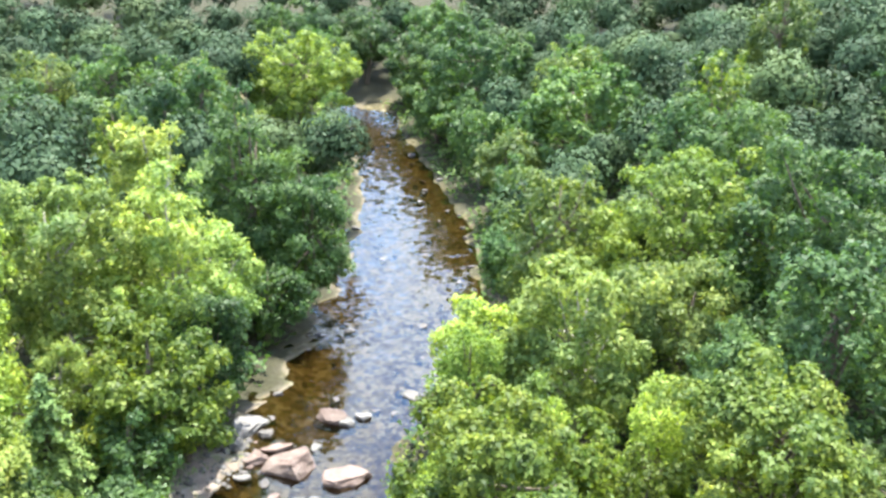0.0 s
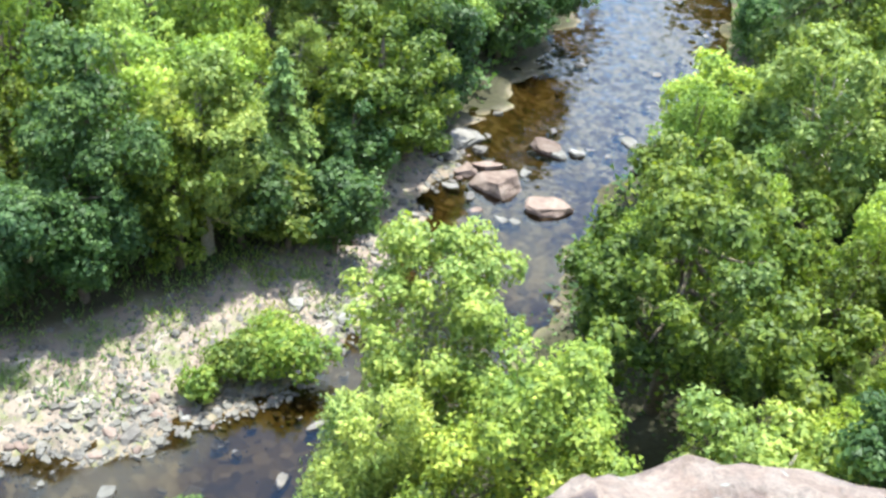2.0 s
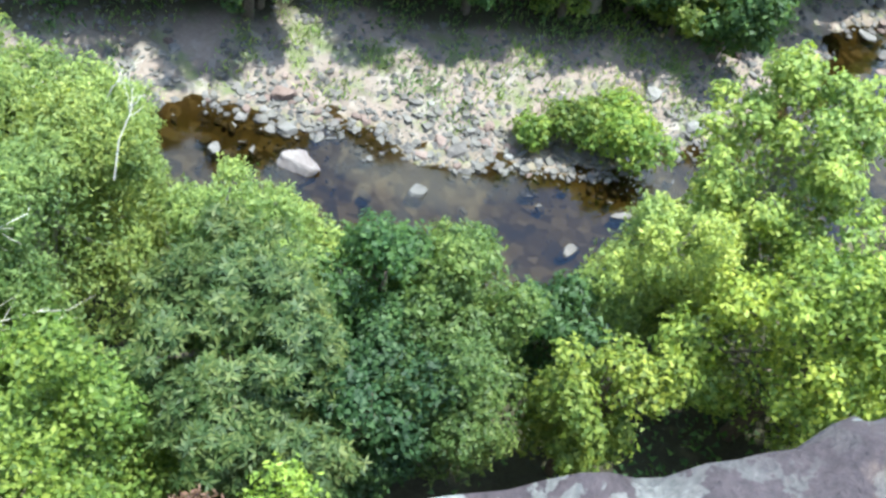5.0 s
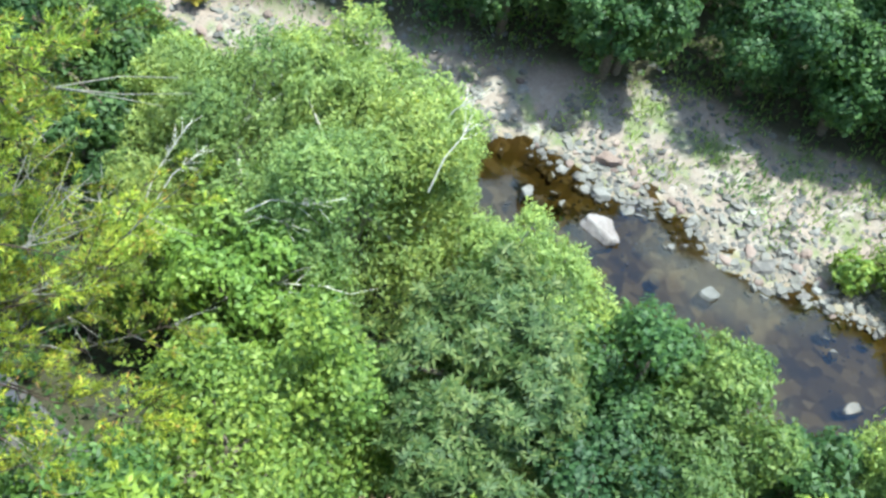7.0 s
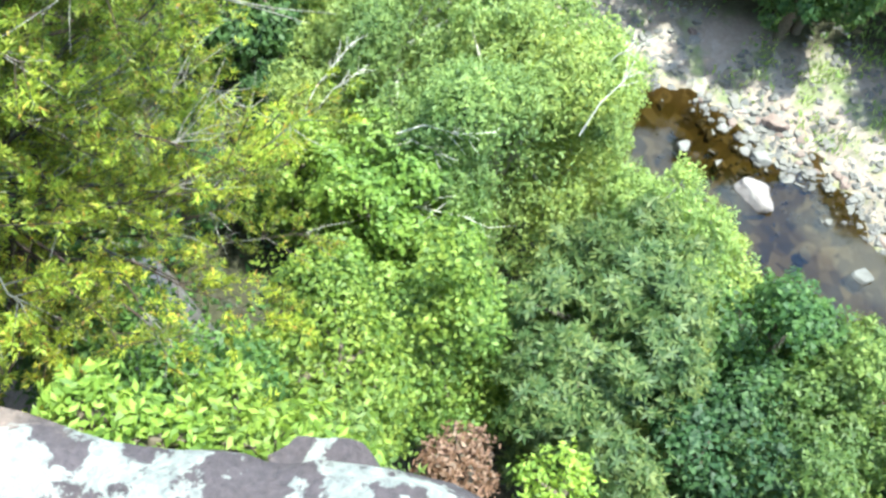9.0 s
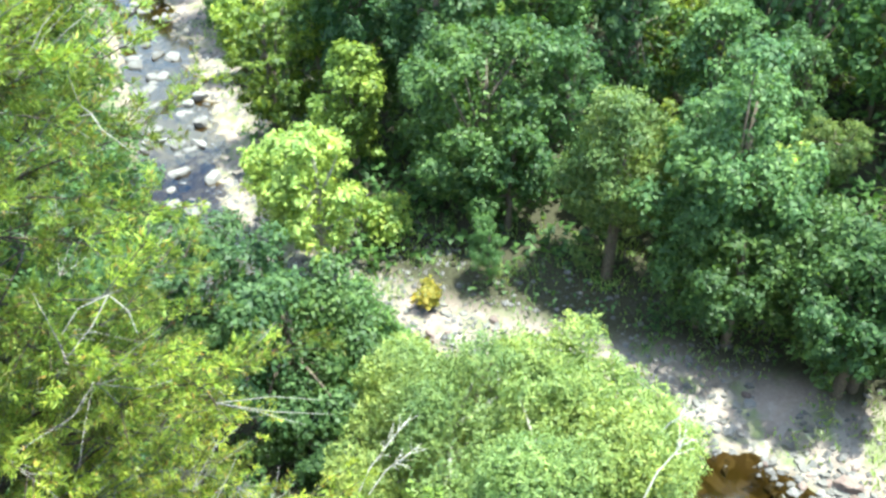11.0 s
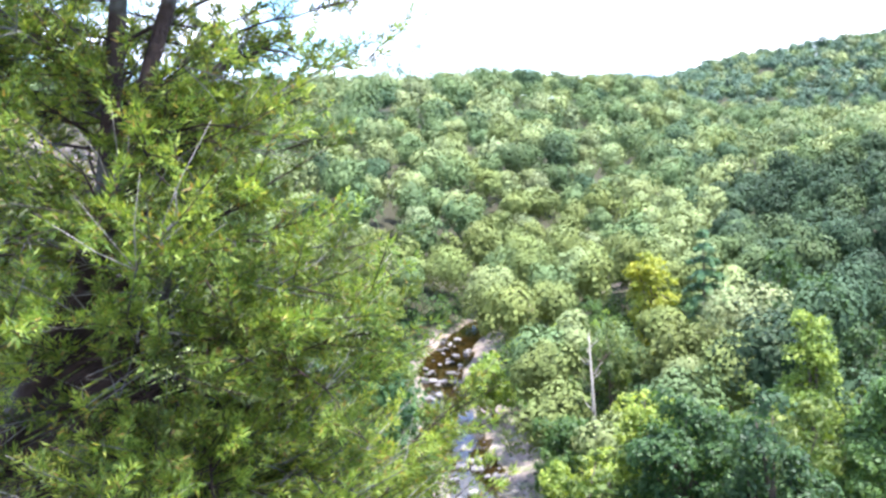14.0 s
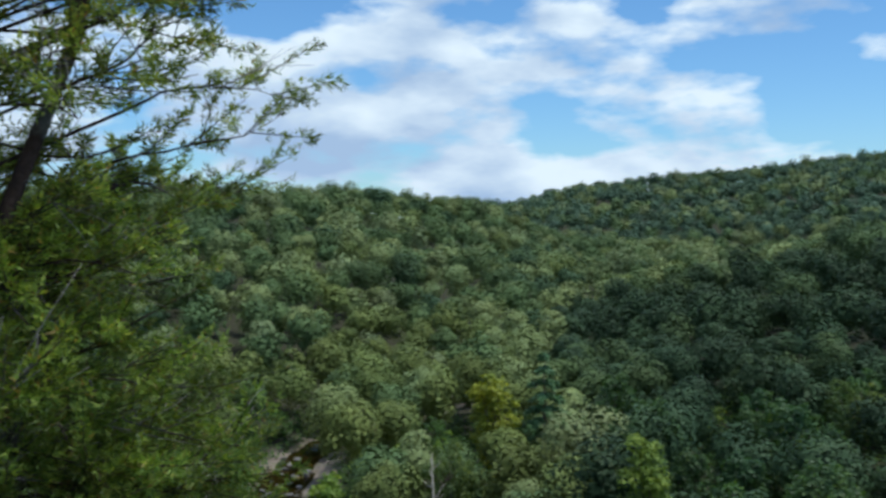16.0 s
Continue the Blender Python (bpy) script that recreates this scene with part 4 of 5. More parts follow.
def place_trees():
    placed = {}
    for i, (x, y, top, r, kind) in enumerate(TREES):
        g = height(x, y)
        h = top - g
        dist = math.dist((x, y, top), (0, 0, 25.3))
        leaf = 0.115 if dist < 17.5 else 0.15 if dist < 24 else 0.19 if dist < 36 else 0.235 if dist < 60 else 0.38
        if kind in ("spruce", "pine"):
            ob = make_spruce(900 + i, h, r, kind, 0.24 if kind == "spruce" else 0.4)
        elif kind == "snag":
            ob = make_snag(900 + i, h)
        else:
            ob = make_tree(kind, 900 + i, h, r * 1.12, leaf * (1.7 if kind == "oak" else 1.0), 1.15 if kind == "oak" else 1.0, 0.95)
        ob.matrix_basis = pose(x, y, g - 0.05, 0, 0, (i * 137.45) % 360)
        placed[x, y] = ob
    for k, (spot, at, way, length) in enumerate(WILLOW_BRANCHES):
        make_limb(placed[spot], at, way, length, 600 + k)


place_trees()


def in_vain(head, r):
    """Whether a tree there is hidden below or beyond all that can be seen from the lookout."""
    h = np.degrees(head)
    return r > np.interp(h, [-40, 24, 30, 52, 58, 66, 70], [150, 150, 75, 75, 115, 130, 2000])


def fill_woods():
    """The rest of the wood: copies of a few trees near by, one joined mass of small crowns beyond."""
    rng = np.random.default_rng(5)
    taken = [(t[0], t[1], t[3]) for t in TREES]
    models = {True: [], False: []}
    for near in (True, False):
        for k, kind in enumerate(("green", "yg", "olive", "blue", "green", "maple_g", "pale")):
            models[near].append([make_tree(kind, 40 + k, 12.0, 3.3 + 0.25 * (k % 3), 0.27 if near else 0.42, 0.58, 0.97), True])
    n, tries = 0, 30000
    heads = np.radians(rng.uniform(-34, 138, tries))
    rs = np.where(np.arange(tries) < 14000, np.sqrt(rng.uniform(14 ** 2, 52 ** 2, tries)), np.sqrt(rng.uniform(52 ** 2, 95 ** 2, tries)))
    xs, ys = -np.sin(heads) * rs, np.cos(heads) * rs
    ds, ws = side_distance(xs, ys, CREEK)
    qs, _ = side_distance(xs, ys, CLIFF_EDGE)
    bare = np.where(ds >= 0, ds < ws + bar_width(xs, ys) * 0.95 + 1.9, -ds < ws + 2.4) | ((qs < 3.5) & (rs < 24)) | in_vain(heads, rs)
    zs = land(xs, ys)[0]
    for x, y, z, r, d, w, no in zip(xs, ys, zs, rs, ds, ws, bare):
        if no:
            continue
        size = rng.uniform(0.58, 1.05) * (0.8 if x < -48 else 1.0)
        if d < 0 and r < 34:
            size *= 0.55
        rad = 3.4 * size
        if any((x - a) ** 2 + (y - b) ** 2 < ((0.78 if i < len(TREES) else 0.60) * (c + rad)) ** 2 for i, (a, b, c) in enumerate(taken)):
            continue
        taken.append((x, y, rad))
        # darker kinds on the northern slope, lighter downstream: shade and sun as leaf colour
        model = models[r < 42][int(rng.choice(7, p=(0.08, 0.5, 0.08, 0.02, 0.06, 0.06, 0.2) if 15 < y < 62 and -26 < x < 14 else (0.15, 0.3, 0.2, 0.0, 0.1, 0.05, 0.2) if y < 3 and x < -50 else (0.2, 0.02, 0.06, 0.5, 0.17, 0.05, 0.0) if y > 2 and x < -36 else (0.24, 0.06, 0.12, 0.2, 0.24, 0.1, 0.04)))]
        m = pose(x, y, z - 0.05, rng.uniform(-3, 3), rng.uniform(-3, 3), rng.uniform(0, 360)) @ Matrix.Diagonal((size, size, size * rng.uniform(0.9, 1.15), 1))
        if model[1]:
            model[0].matrix_basis = m
            model[1] = False
        else:
            copy_thing(model[0], m)
        n += 1
        if n >= 320:
            break
    return taken


taken = fill_woods()


def dome(rng, mid, rad, count, leaf):
    """A distant crown: rounded clumps of leaves heaped over a dense core of foliage."""
    tall = rng.uniform(0.9, 1.2)
    lobes = int(rng.integers(10, 16))
    d = unit(rng.normal(size=(lobes, 3)) * np.array([1, 1, 0.75]) + np.array([0, 0, 0.45]))
    size = rng.uniform(0.34, 0.62, lobes)
    heart = d * (1.0 - size)[:, None] * rng.uniform(0.85, 1.12, (lobes, 1))
    pick = rng.choice(lobes, count, p=size ** 2 / np.sum(size ** 2))
    v = unit(rng.normal(size=(count, 3)) + d[pick] * 0.8 + np.array([0, 0, 0.3]))
    pos = mid + (heart[pick] + v * size[pick][:, None] * rng.uniform(0.82, 1.08, (count, 1))) * rad * np.array([1, 1, tall])
    normal = unit(v + rng.normal(size=(count, 3)) * 0.13)
    inner = count // 3
    deep = unit(rng.normal(size=(inner, 3)) + np.array([0, 0, 0.25]))
    heap = mid + deep * rng.uniform(0.2, 0.66, (inner, 1)) * rad * np.array([1, 1, tall])
    return np.concatenate([leaf_cards(rng, pos, normal, leaf, 0.9, 0.1), leaf_cards(rng, heap, unit(deep + rng.normal(size=(inner, 3)) * 0.5), leaf * 1.9, 0.9, 0.1)])


def far_woods(taken):
    rng = np.random.default_rng(11)
    groups = {k: [] for k in ("green", "olive", "blue", "yg", "pale", "misty")}
    tones = {k: [] for k in groups}
    names = list(groups)
    grid = {}
    for a, b, c in taken:
        grid.setdefault((int(a // 12), int(b // 12)), []).append((a, b, c))

    def free(x, y, rad, pack):
        i, j = int(x // 12), int(y // 12)
        for di in (-1, 0, 1):
            for dj in (-1, 0, 1):
                for a, b, c in grid.get((i + di, j + dj), ()):
                    if (x - a) ** 2 + (y - b) ** 2 < (pack * (c + rad)) ** 2:
                        return False
        return True

    seen = np.full(400, -90.0)
    for low, high, tries, rad0, cards, leaf in ((50, 110, 6000, 3.1, 1300, 0.28), (110, 190, 11000, 3.3, 760, 0.38), (190, 430, 14000, 3.8, 460, 0.50), (430, 720, 12000, 4.2, 150, 0.95)):
        heads = np.radians(rng.uniform(-36, 140, tries) if low < 190 else rng.uniform(55, 140, tries))
        rs = np.sort(np.sqrt(rng.uniform(low ** 2, high ** 2, tries)))
        xs, ys = -np.sin(heads) * rs, np.cos(heads) * rs
        keep = ~in_vain(heads[:tries], rs)
        xs, ys = xs[keep], ys[keep]
        z = land(xs, ys)[0]
        d, w = side_distance(xs, ys, CREEK)
        q = side_distance(xs, ys, CLIFF_EDGE)[0]
        for x, y, g, dd, ww, qq in zip(xs, ys, z, d, w, q):
            if (x > -104 and ((0 <= dd < ww + 1.5 + 0.6 * float(bar_width(x, y))) or (dd < 0 and -dd < ww + (4.0 if x < -44 else 2.5)))) or (qq < 3 and math.hypot(x, y) < 24):
                continue
            rad = rad0 * rng.uniform(0.75, 1.3)
            if not free(x, y, rad, 0.70 if low < 100 else 0.80):
                continue
            h = rad * rng.uniform(2.5, 3.3) if low < 180 else rad * rng.uniform(2.1, 2.6)
            far = math.hypot(x, y)
            slot = int((math.degrees(math.atan2(-x, y)) + 60) * 2)
            half = max(1, int(math.degrees(rad / far) * 2))
            top = math.degrees(math.atan2(g + h - 25.4, far))
            if far > 110 and top < np.min(seen[slot - half:slot + half + 1]) - 0.15:
                continue
            part_seen = math.degrees(math.atan2(g + h - rad * 0.9 - 25.4, far))
            seen[slot - half:slot + half + 1] = np.maximum(seen[slot - half:slot + half + 1], part_seen)
            grid.setdefault((int(x // 12), int(y // 12)), []).append((x, y, rad))
            # sunlight and shade of the slopes go into leaf kind and tone
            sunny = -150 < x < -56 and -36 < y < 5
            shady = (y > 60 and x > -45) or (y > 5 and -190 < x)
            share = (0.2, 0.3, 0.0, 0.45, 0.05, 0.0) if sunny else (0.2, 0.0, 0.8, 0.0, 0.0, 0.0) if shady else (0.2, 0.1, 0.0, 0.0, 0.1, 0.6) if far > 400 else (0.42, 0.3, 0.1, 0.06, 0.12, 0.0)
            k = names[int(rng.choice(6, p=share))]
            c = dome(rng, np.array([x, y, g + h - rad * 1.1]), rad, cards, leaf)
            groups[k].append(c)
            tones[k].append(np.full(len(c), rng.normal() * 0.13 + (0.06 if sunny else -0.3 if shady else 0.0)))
    for k, parts in groups.items():
        if parts:
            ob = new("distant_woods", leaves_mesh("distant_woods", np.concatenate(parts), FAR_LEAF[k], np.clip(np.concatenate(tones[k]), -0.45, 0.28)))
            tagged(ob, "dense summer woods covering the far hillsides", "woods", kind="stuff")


far_woods(taken)


def make_undergrowth():
    """Ferns, saplings and brush under the trees."""
    rng = np.random.default_rng(61)
    n = 14000
    head = np.radians(rng.uniform(-34, 126, n))
    r = np.sqrt(rng.uniform(10 ** 2, 120 ** 2, n))
    x, y = -np.sin(head) * r, np.cos(head) * r
    d, w = side_distance(x, y, CREEK)
    q = side_distance(x, y, CLIFF_EDGE)[0]
    ok = ((d > w + bar_width(x, y) + 0.7) | (d < -w - 0.6)) & (q > 1.0) & ~in_vain(head, r)
    x, y = x[ok], y[ok]
    z = land(x, y)[0]
    m = 18
    px, py = np.repeat(x, m) + rng.normal(size=len(x) * m) * 0.5, np.repeat(y, m) + rng.normal(size=len(x) * m) * 0.5
    pz = np.repeat(z, m) + rng.uniform(0.05, 1.1, len(px))
    up = unit(rng.normal(size=(len(px), 3)) * 0.5 + np.array([0, 0, 1.0]))
    cards = leaf_cards(rng, np.stack([px, py, pz], 1), up, np.where(np.hypot(px, py) < 32, 0.2, 0.4)[:, None], 0.7, 0.1)
    tagged(new("undergrowth", leaves_mesh("undergrowth", cards, LEAF["green"])), "green brush and saplings under the trees", "undergrowth", kind="stuff")


make_undergrowth()


# ---------------------------------------------------------------- the cedar beside the lookout
def make_cedar(seed, x, y, base_z, fullness):
    rng = np.random.default_rng(seed)
    root = new("cedar_tree")
    top = base_z + 9.1
    h = top - base_z
    spine = [(0.75, -2.0, -1.0), (0.62, -1.5, h * 0.22), (0.34, -0.75, h * 0.4), (0.2, -0.3, h * 0.48), (0.12, 0.0, h * 0.54), (-0.06, 0.06, h * 0.64), (0.2, 0.16, h * 0.8), (0.3, 0.05, h)]
    axis = [(0, 0, -1.0), (0.2, 0.05, h * 0.22), (-0.12, 0.2, h * 0.4), (0.02, 0.12, h * 0.48), (0.12, 0.0, h * 0.54), (-0.06, 0.06, h * 0.64), (0.2, 0.16, h * 0.8), (0.3, 0.05, h)]
    rad = [0.09, 0.075, 0.06, 0.05, 0.04, 0.028, 0.016, 0.005]
    fork = [(0.12, 0.0, h * 0.54), (-0.2, 0.3, h * 0.66), (-0.35, 0.35, h * 0.78), (-0.5, 0.6, h * 0.9)]
    part("trunk", stems_mesh("trunk", [(spine, rad, 9), (fork, [0.032, 0.025, 0.016, 0.006], 7)], CEDAR_BARK), root)
    zs = [p[2] for p in spine]
    stems, dry, start, tips, tones = [], [], [], [], []
    for k in range(int(660 * fullness)):
        t = rng.uniform(0.04, 1.0) ** 0.95
        if t > 0.62 and rng.random() < 0.45:
            continue
        z = t * h
        sx, sy = np.interp(z, zs, [p[0] for p in axis]), np.interp(z, zs, [p[1] for p in axis])
        low = max(z - 0.25, -0.5)
        foot = (np.interp(low, zs, [p[0] for p in spine]), np.interp(low, zs, [p[1] for p in spine]), low)
        if t > 0.6 and rng.random() < 0.4:
            sx, sy = sx - 0.45, sy + 0.25
        reach = np.interp(t, [0, 0.12, 0.3, 0.36, 0.44, 0.5, 0.62, 0.8, 1.0], [1.75, 1.7, 1.35, 1.08, 0.88, 0.84, 0.76, 0.62, 0.25]) * rng.uniform(0.55, 1.12)
        ca, dirz = rng.uniform(0, 2 * math.pi), rng.uniform(-0.15, 0.5) + 0.3 * max(0, t - 0.55)
        pts = [np.array([sx, sy, z])]
        m = 7
        for i in range(m):
            ca += rng.normal() * 0.24
            dirz += rng.normal() * 0.2
            step = np.array([math.cos(ca), math.sin(ca), dirz])
            pts.append(pts[-1] + step / np.linalg.norm(step) * reach / m)
        stems.append(([foot] + [tuple(p) for p in pts], list(np.linspace(0.005 + 0.004 * reach, 0.0015, m + 2)), 5))
        bare = rng.random() < 0.008
        for j in range(int(5 + reach * 8)):
            s = 1.0 - 0.88 * rng.random() ** 1.15
            i = min(int(s * m), m - 1)
            p = pts[i] + (pts[i + 1] - pts[i]) * (s * m - i)
            ta = ca + rng.choice((-1, 1)) * rng.uniform(0.1, 1.2)
            ln = rng.uniform(0.14, 0.34)
            tip = p + np.array([math.cos(ta) * ln, math.sin(ta) * ln, rng.uniform(-0.05, 0.22)])
            if bare or rng.random() < 0.07:
                for _ in range(3):
                    e = tip + rng.normal(size=3) * 0.07
                    dry.append(([tuple(p), tuple((p + e) / 2 + rng.normal(size=3) * 0.02), tuple(e)], [0.003, 0.002, 0.001], 3))
                continue
            stems.append(([tuple(p), tuple((p + tip) / 2), tuple(tip)], [0.003, 0.0025, 0.0015], 3))
            shade = rng.normal() * 0.36
            for _ in range(10):
                tones.append(shade + rng.normal() * 0.16)
                u = rng.uniform(0.2, 1.0)
                a = p + (tip - p) * u
                way = unit((tip - p) / ln + rng.normal(size=3) * 0.6 + np.array([0, 0, 0.15]))
                start.append(a)
                tips.append(a + way * rng.uniform(0.03, 0.065))
    start, tips = np.array(start), np.array(tips)
    c = 13
    tone = np.repeat(np.array(tones), c)
    a, b = np.repeat(start, c, 0), np.repeat(tips, c, 0)
    n = len(a)
    way = b - a
    ln0 = np.linalg.norm(way, axis=1, keepdims=True)
    way = way / ln0
    u = rng.random((n, 1))
    out = unit(np.cross(way, rng.normal(size=(n, 3))))
    pos = a + way * ln0 * u + out * rng.random((n, 1)) * 0.026 * (1.2 - u)
    along = unit(way + out * rng.uniform(0.3, 1.2, (n, 1)) + rng.normal(size=(n, 3)) * 0.25)
    side = unit(np.cross(along, rng.normal(size=(n, 3))))
    ln = rng.uniform(0.018, 0.036, (n, 1))
    cards = np.stack([pos - side * 0.0036, pos + side * 0.0036, pos + along * ln], 1)
    part("foliage", leaves_mesh("foliage", cards, LEAF["cedar"], np.clip(tone, -0.7, 0.6)), root, "yellow-green scaly foliage sprays")["kind"] = "stuff"
    part("branchwork", stems_mesh("branchwork", stems, CEDAR_BARK), root)["kind"] = "stuff"
    part("deadwood", stems_mesh("deadwood", dry, TWIG), root, "bare grey dead twigs")["kind"] = "stuff"
    root.location = (x, y, base_z)
    tagged(root, "shaggy cedar with yellow-green sprays and bare twigs", "tree")


make_cedar(77, -3.3, -1.15, 20.2, 1.0)
make_cedar(78, -4.6, -3.4, 20.0, 0.5)


# ---------------------------------------------------------------- stones, bar and bushes
BOULDERS = [  # x, y, half lengths, turn, material
    (-5.9, 38.7, 1.6, 1.1, 0.85, 20, PINK_ROCK), (-4.4, 43.4, 1.0, 0.7, 0.55, -10, PINK_ROCK), (-3.2, 38.0, 1.35, 0.85, 0.5, 15, PINK_ROCK),
    (-6.8, 40.4, 1.0, 0.55, 0.35, 30, PINK_ROCK), (-7.7, 39.2, 0.75, 0.45, 0.35, 40, PINK_ROCK), (-5.0, 40.6, 0.5, 0.35, 0.25, 70, PALE_ROCK), (-6.9, 37.4, 0.5, 0.3, 0.22, 100, DARK_ROCK), (-8.0, 37.8, 0.45, 0.3, 0.25, 15, PALE_ROCK), (-6.4, 36.4, 0.4, 0.3, 0.2, 30, PINK_ROCK), (-7.6, 41.6, 0.55, 0.4, 0.3, 55, DARK_ROCK), (-5.1, 36.2, 0.45, 0.3, 0.2, 0, PALE_ROCK),
    (-5.3, 34.9, 0.4, 0.25, 0.2, 20, DARK_ROCK), (-5.2, 34.2, 0.35, 0.22, 0.18, 50, DARK_ROCK), (-4.5, 36.4, 0.4, 0.3, 0.2, 5, PALE_ROCK),
    (-8.6, 42.0, 1.2, 0.8, 0.35, 60, PALE_ROCK), (-8.8, 40.4, 0.5, 0.4, 0.35, 10, PALE_ROCK), (-16.3, 13.6, 0.78, 0.66, 0.5, 25, LAVENDER_ROCK),
    (-17.7, 14.1, 0.42, 0.3, 0.25, 50, PALE_ROCK), (-13.0, 16.1, 0.42, 0.35, 0.3, 80, PALE_ROCK), (-14.0, 14.6, 0.35, 0.22, 0.12, 10, PALE_ROCK),
    (-8.0, 21.4, 0.55, 0.25, 0.2, 60, DARK_ROCK), (-8.2, 18.7, 0.45, 0.25, 0.2, 80, DARK_ROCK), (-18.4, 11.7, 0.35, 0.3, 0.2, 0, PALE_ROCK),
    (-19.0, 15.0, 0.55, 0.4, 0.3, 30, PINK_ROCK), (-10.6, 17.2, 0.4, 0.3, 0.12, 30, PALE_ROCK), (-7.6, 22.6, 0.4, 0.35, 0.25, 10, DARK_ROCK),
]


def make_boulders():
    for i, (x, y, a, b, c, turn, mat) in enumerate(BOULDERS):
        ob = new("boulder", rock_mesh("boulder", 300 + i, a, b, c, mat, 4 if a > 0.6 else 3, 0.14, 13 if mat is LAVENDER_ROCK else 8, mat is LAVENDER_ROCK))
        ob.location = (x, y, max(height(x, y), -0.15) + c * 0.25)
        ob.rotation_euler = (0, 0, radians(turn))
        words = {LAVENDER_ROCK: "large rounded greyish pink boulder in shallow water", PINK_ROCK: "pinkish flat-topped boulder in the creek", PALE_ROCK: "pale grey boulder at the water's edge", DARK_ROCK: "dark wet slab lying in the creek"}[mat]
        tagged(ob, words, "boulder", "boulders in the creek")


make_boulders()


def riffle_rocks():
    """Pale rocks in the creek downstream, dark ones in the riffle upstream."""
    rng = np.random.default_rng(91)
    models = {mat: [rock_mesh("creek_rock", 700 + k, 1, rng.uniform(0.5, 0.85), rng.uniform(0.45, 0.7), mat, 2, 0.16, 6) for k in range(4)] for mat in (PALE_ROCK, DARK_ROCK)}
    for mat, first, last, count, low, high in ((PALE_ROCK, 19, 25, 150, 0.18, 0.75), (DARK_ROCK, 2, 8, 90, 0.15, 0.5), (PALE_ROCK, 2, 8, 14, 0.3, 0.7)):
        for _ in range(count):
            k = int(rng.integers(first, last))
            p = CREEK[k] + (CREEK[k + 1] - CREEK[k]) * rng.random()
            v = CREEK[k + 1] - CREEK[k]
            nrm = np.array([v[1], -v[0]]) / np.hypot(v[0], v[1])
            off = rng.uniform(-1, 1) * p[2] if mat is PALE_ROCK else -np.sign(rng.random() - 0.35) * p[2] * rng.uniform(0.2, 1.15)
            x, y = p[0] + nrm[0] * off, p[1] + nrm[1] * off
            size = rng.uniform(low, high)
            ob = new("creek_rock", models[mat][int(rng.integers(4))])
            ob.matrix_basis = pose(x, y, max(height(x, y), -0.2) + size * 0.12, 0, 0, rng.uniform(0, 360)) @ Matrix.Diagonal((size, size, size, 1))
            tagged(ob, "pale sunlit rock in the shallow creek" if mat is PALE_ROCK else "small dark rock breaking the riffle", "rock", "rocks in the creek")


riffle_rocks()


def scatter_stones():
    """Loose stones of the bar and the creek."""
    rng = np.random.default_rng(21)
    models = [rock_mesh("stone", 500 + k, 1, rng.uniform(0.6, 0.9), rng.uniform(0.4, 0.6), (PALE_ROCK, PINK_ROCK, PALE_ROCK, DARK_ROCK)[k % 4], 1, 0.1, 5) for k in range(10)]
    seg = CREEK[8:18]
    made = 0
    while made < 290:
        k = rng.integers(len(seg) - 1)
        s = rng.random()
        p = seg[k] + (seg[k + 1] - seg[k]) * s
        v = seg[k + 1] - seg[k]
        nrm = np.array([v[1], -v[0]]) / np.hypot(v[0], v[1])
        off = p[2] + rng.normal() * 1.3 if rng.random() < 0.75 else rng.uniform(-p[2], p[2])
        sgn = -1 if rng.random() < 0.88 else 1
        x, y = p[0] - nrm[0] * off * -sgn * -1, p[1] - nrm[1] * off * -sgn * -1
        g = height(x, y)
        size = min(0.5, 0.14 * math.exp(rng.normal() * 0.5) + 0.05)
        if g + size * 0.4 < 0 or g > 2:
            continue
        ob = new("stone", models[int(rng.integers(10))])
        ob.matrix_basis = pose(x, y, g + size * 0.15, 0, 0, rng.uniform(0, 360)) @ Matrix.Diagonal((size, size, size, 1))
        tagged(ob, "loose angular stone on the gravel bar", "stone", "stones of the bar")
        made += 1


scatter_stones()


def make_gravel():
    """Small gravel, too much to count, as one mass of little chips."""
    rng = np.random.default_rng(31)
    verts, faces = [], []
    seg = CREEK[8:25]
    for _ in range(11000):
        k = rng.integers(len(seg) - 1)
        p = seg[k] + (seg[k + 1] - seg[k]) * rng.random()
        v = seg[k + 1] - seg[k]
        nrm = np.array([v[1], -v[0]]) / np.hypot(v[0], v[1])
        off = p[2] - 0.5 + rng.random() ** 1.6 * 6.5
        x, y = p[0] + nrm[0] * off, p[1] + nrm[1] * off
        s = 0.035 + 0.17 * rng.random() ** 4
        n = len(verts)
        w = rng.uniform(0.6, 1.3, 6) * s
        a = rng.uniform(0, 6.28)
        ca, sa = math.cos(a), math.sin(a)
        for cx, cy, cz in ((w[0], 0, 0), (0, w[1], 0), (-w[2], 0, 0), (0, -w[3], 0), (0, 0, w[4] * 0.7), (0, 0, -w[5] * 0.5)):
            verts.append((x + cx * ca - cy * sa, y + cx * sa + cy * ca, cz))
        faces += [(n, n + 1, n + 4), (n + 1, n + 2, n + 4), (n + 2, n + 3, n + 4), (n + 3, n, n + 4)]
    v = np.array(verts)
    z = land(v[::6, 0], v[::6, 1])[0]
    v[:, 2] += np.repeat(z, 6) + 0.01
    tagged(new("gravel", mesh_from("gravel", v.tolist(), faces, PALE_ROCK, False)), "pale loose gravel along the creek", "gravel", kind="stuff")


make_gravel()


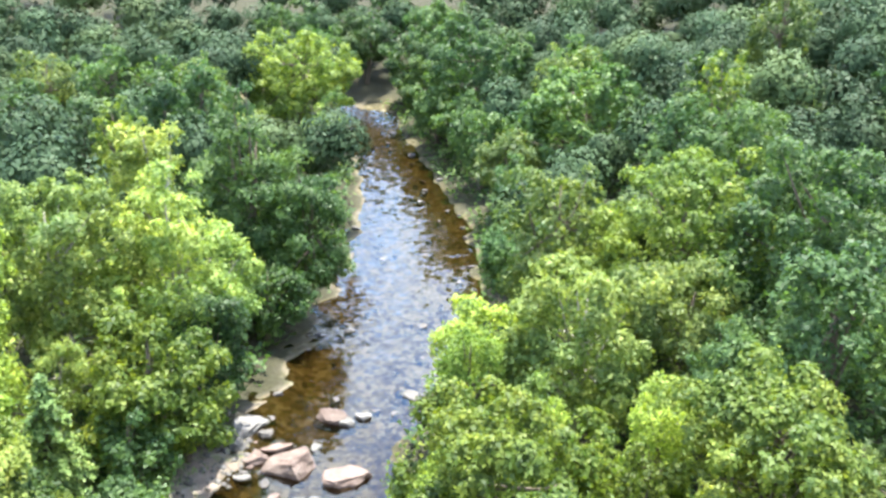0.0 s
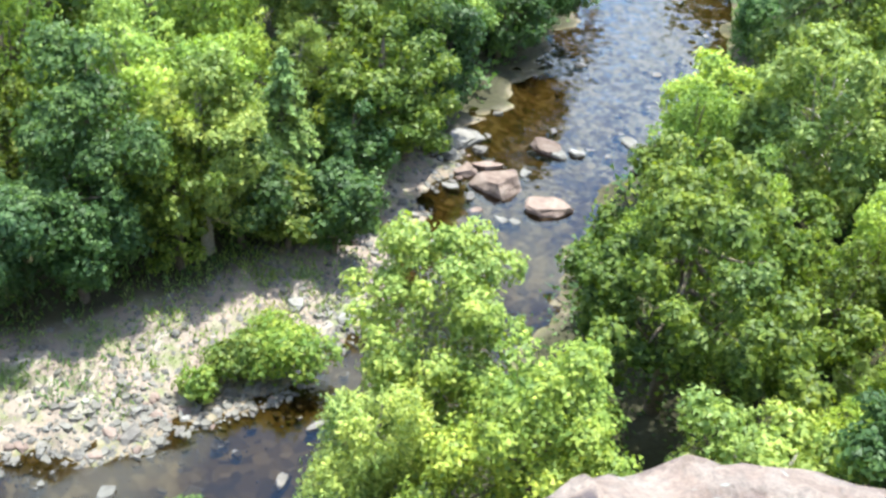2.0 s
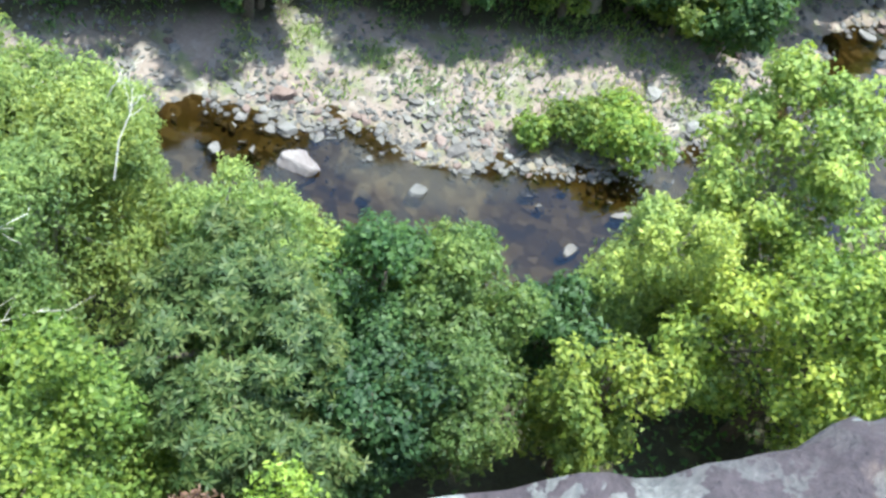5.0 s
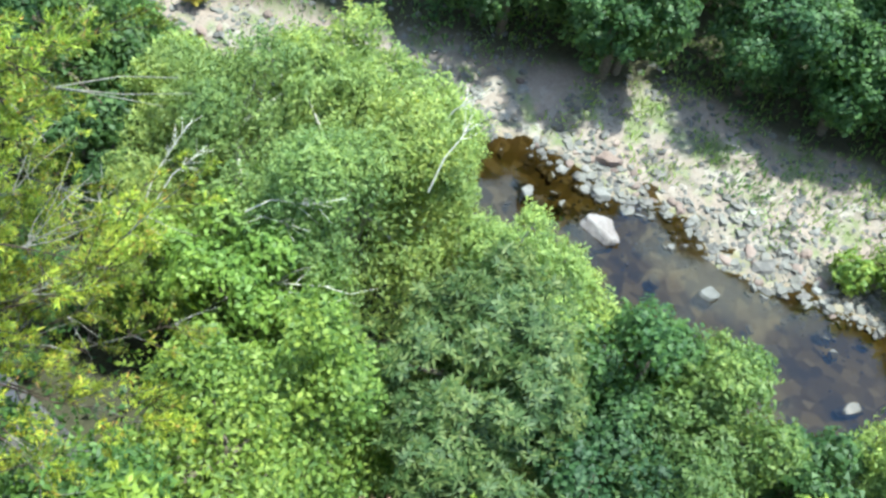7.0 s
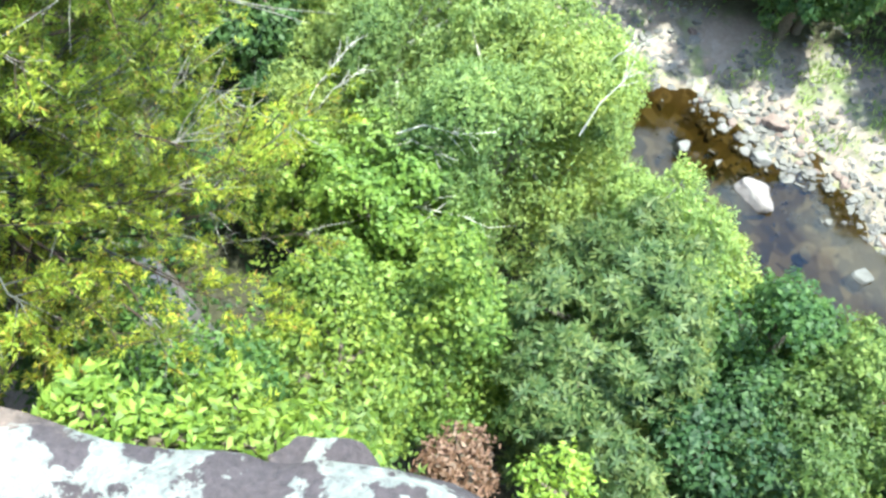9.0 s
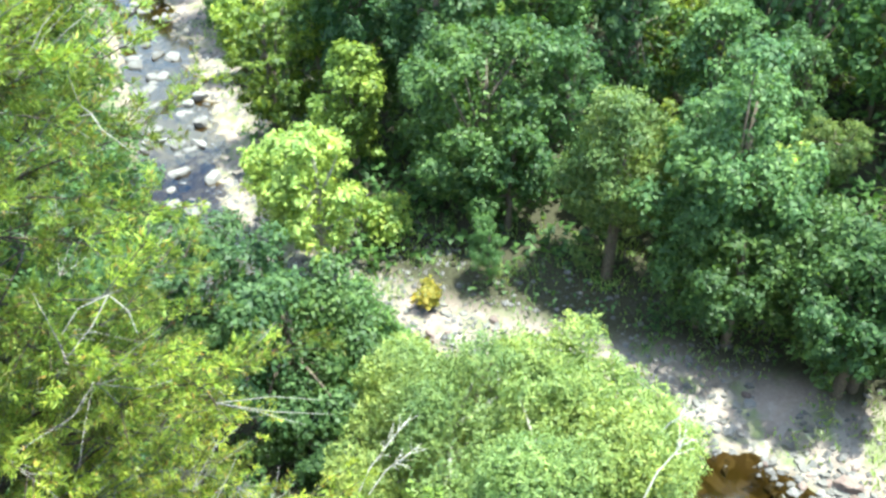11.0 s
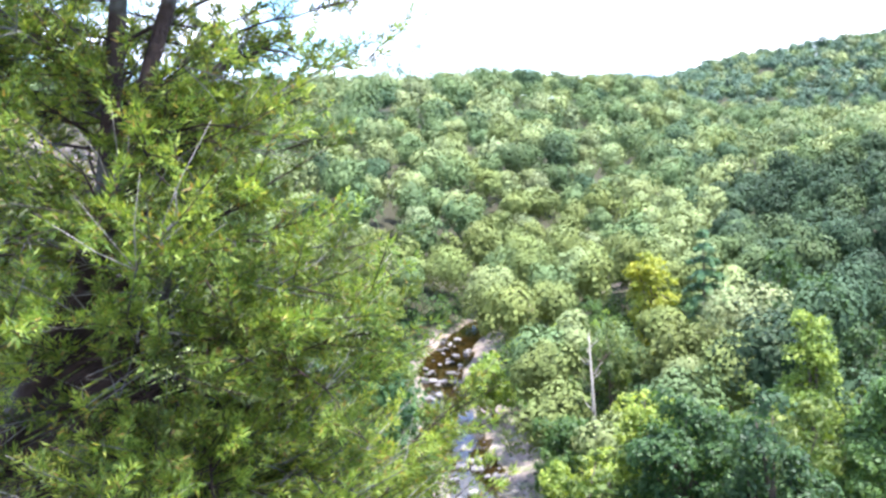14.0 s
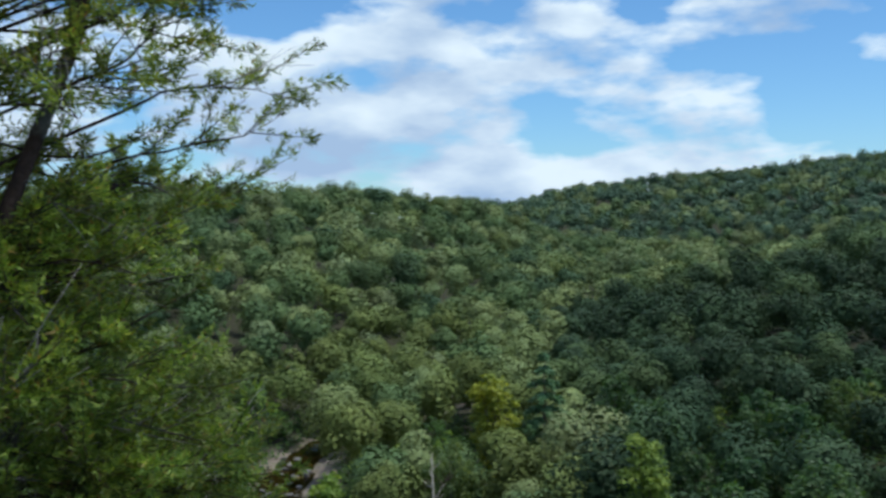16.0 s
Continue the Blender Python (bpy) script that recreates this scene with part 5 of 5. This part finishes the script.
def make_slabs():
    """Whitish broken slabs in a band along the waterline, too many to count."""
    rng = np.random.default_rng(33)
    verts, faces, verts_per, places = [], [], [], []
    seg = CREEK[10:19]
    for _ in range(2300):
        k = rng.integers(len(seg) - 1)
        p = seg[k] + (seg[k + 1] - seg[k]) * rng.random()
        v = seg[k + 1] - seg[k]
        nrm = np.array([v[1], -v[0]]) / np.hypot(v[0], v[1])
        off = p[2] + 0.6 + rng.normal() * 1.0 + 0.5 * math.sin(p[0] * 0.9)
        x, y = p[0] + nrm[0] * off, p[1] + nrm[1] * off
        s = 0.045 + 0.2 * rng.random() ** 3.5
        n, sides = len(verts), int(rng.integers(4, 7))
        turn, long = rng.uniform(0, 6.28), rng.uniform(0.5, 0.9)
        tx, ty = rng.normal(size=2) * 0.25
        thick = s * rng.uniform(0.3, 0.6)
        for lift, grow in ((-0.06, 1.0), (thick, 0.88)):
            for q in range(sides):
                a = 6.283 * (q + rng.uniform(-0.22, 0.22)) / sides
                cx, cy = math.cos(a) * s * grow, math.sin(a) * s * long * grow
                verts.append((x + cx * math.cos(turn) - cy * math.sin(turn), y + cx * math.sin(turn) + cy * math.cos(turn), lift + cx * tx + cy * ty))
        verts_per.append(2 * sides)
        places.append((x, y))
        faces.append(tuple(range(n + sides, n + 2 * sides)))
        faces += [(n + q, n + (q + 1) % sides, n + sides + (q + 1) % sides, n + sides + q) for q in range(sides)]
    at_xy = np.array(places)
    v = np.array(verts)
    v[:, 2] += np.repeat(np.maximum(land(at_xy[:, 0], at_xy[:, 1])[0], -0.12), verts_per)
    tagged(new("stone_slabs", mesh_from("stone_slabs", v.tolist(), faces, WHITE_ROCK, False)), "whitish broken slabs along the waterline", "stones", kind="stuff")


make_slabs()


def make_grass():
    rng = np.random.default_rng(41)
    seg = CREEK[8:25]
    out = []
    for _ in range(620):
        k = rng.integers(len(seg) - 1)
        p = seg[k] + (seg[k + 1] - seg[k]) * rng.random()
        v = seg[k + 1] - seg[k]
        nrm = np.array([v[1], -v[0]]) / np.hypot(v[0], v[1])
        off = p[2] + rng.uniform(1.4, 8.5)
        x, y = p[0] + nrm[0] * off, p[1] + nrm[1] * off
        m = 26
        px, py = x + rng.normal(size=m) * 0.35, y + rng.normal(size=m) * 0.35
        pz = land(px, py)[0]
        tip = np.stack([px + rng.normal(size=m) * 0.1, py + rng.normal(size=m) * 0.1, pz + rng.uniform(0.12, 0.35, m)], 1)
        b = np.stack([px, py, pz], 1)
        s = unit(rng.normal(size=(m, 3)) * np.array([1, 1, 0])) * 0.035
        mid = (b + tip) / 2
        out.append(np.stack([b, mid + s, tip, mid - s], 1))
    tagged(new("grass", leaves_mesh("grass", np.concatenate(out), LEAF["grass"])), "thin green grass tufts on the bar", "grass", kind="stuff")


make_grass()


def rim_shrub(x, y, z, h, r, kind, seed, label, leaf=0.07):
    ob = make_tree(kind, seed, h, r, leaf, 0.45, 0.9, 0, "shrub", label)
    ob["category"] = "shrub"
    ob.location = (x, y, z)



for k, (x, y, top) in enumerate(((-1.42, 0.02, 22.8), (-1.36, 0.27, 22.75), (-1.52, -0.2, 22.75), (-1.30, 0.45, 22.85), (-1.55, 0.2, 22.6))):
    rim_shrub(x, y, top - 0.5, 0.5, 0.19, "yg", 801 + k, "yellow-green leafy shrub under the rock's rim", 0.034)
rim_shrub(-1.85, 1.05, 20.2, 0.8, 0.25, "dead", 811, "brown withered bush below the rim", 0.035)
rim_shrub(-2.25, 1.9, 18.1, 0.8, 0.38, "yg", 812, "bright leafy shrub at the foot of the cliff", 0.05)
rim_shrub(-2.25, -0.35, 19.4, 1.9, 0.7, "green", 813, "leafy green shrub on the shelf below the rim", 0.04)
rim_shrub(-2.7, 0.45, 18.8, 1.9, 0.75, "maple_y", 814, "leafy green shrub on the shelf below the rim", 0.04)
rim_shrub(-1.75, 0.35, 20.2, 1.5, 0.5, "olive", 815, "leafy green shrub on the shelf below the rim", 0.045)
rim_shrub(-3.3, -1.5, 18.6, 2.4, 0.9, "green", 816, "leafy green shrub on the shelf below the rim", 0.055)
rim_shrub(-4.2, -2.0, 17.8, 2.6, 1.0, "yg", 817, "leafy green shrub on the shelf below the rim", 0.055)
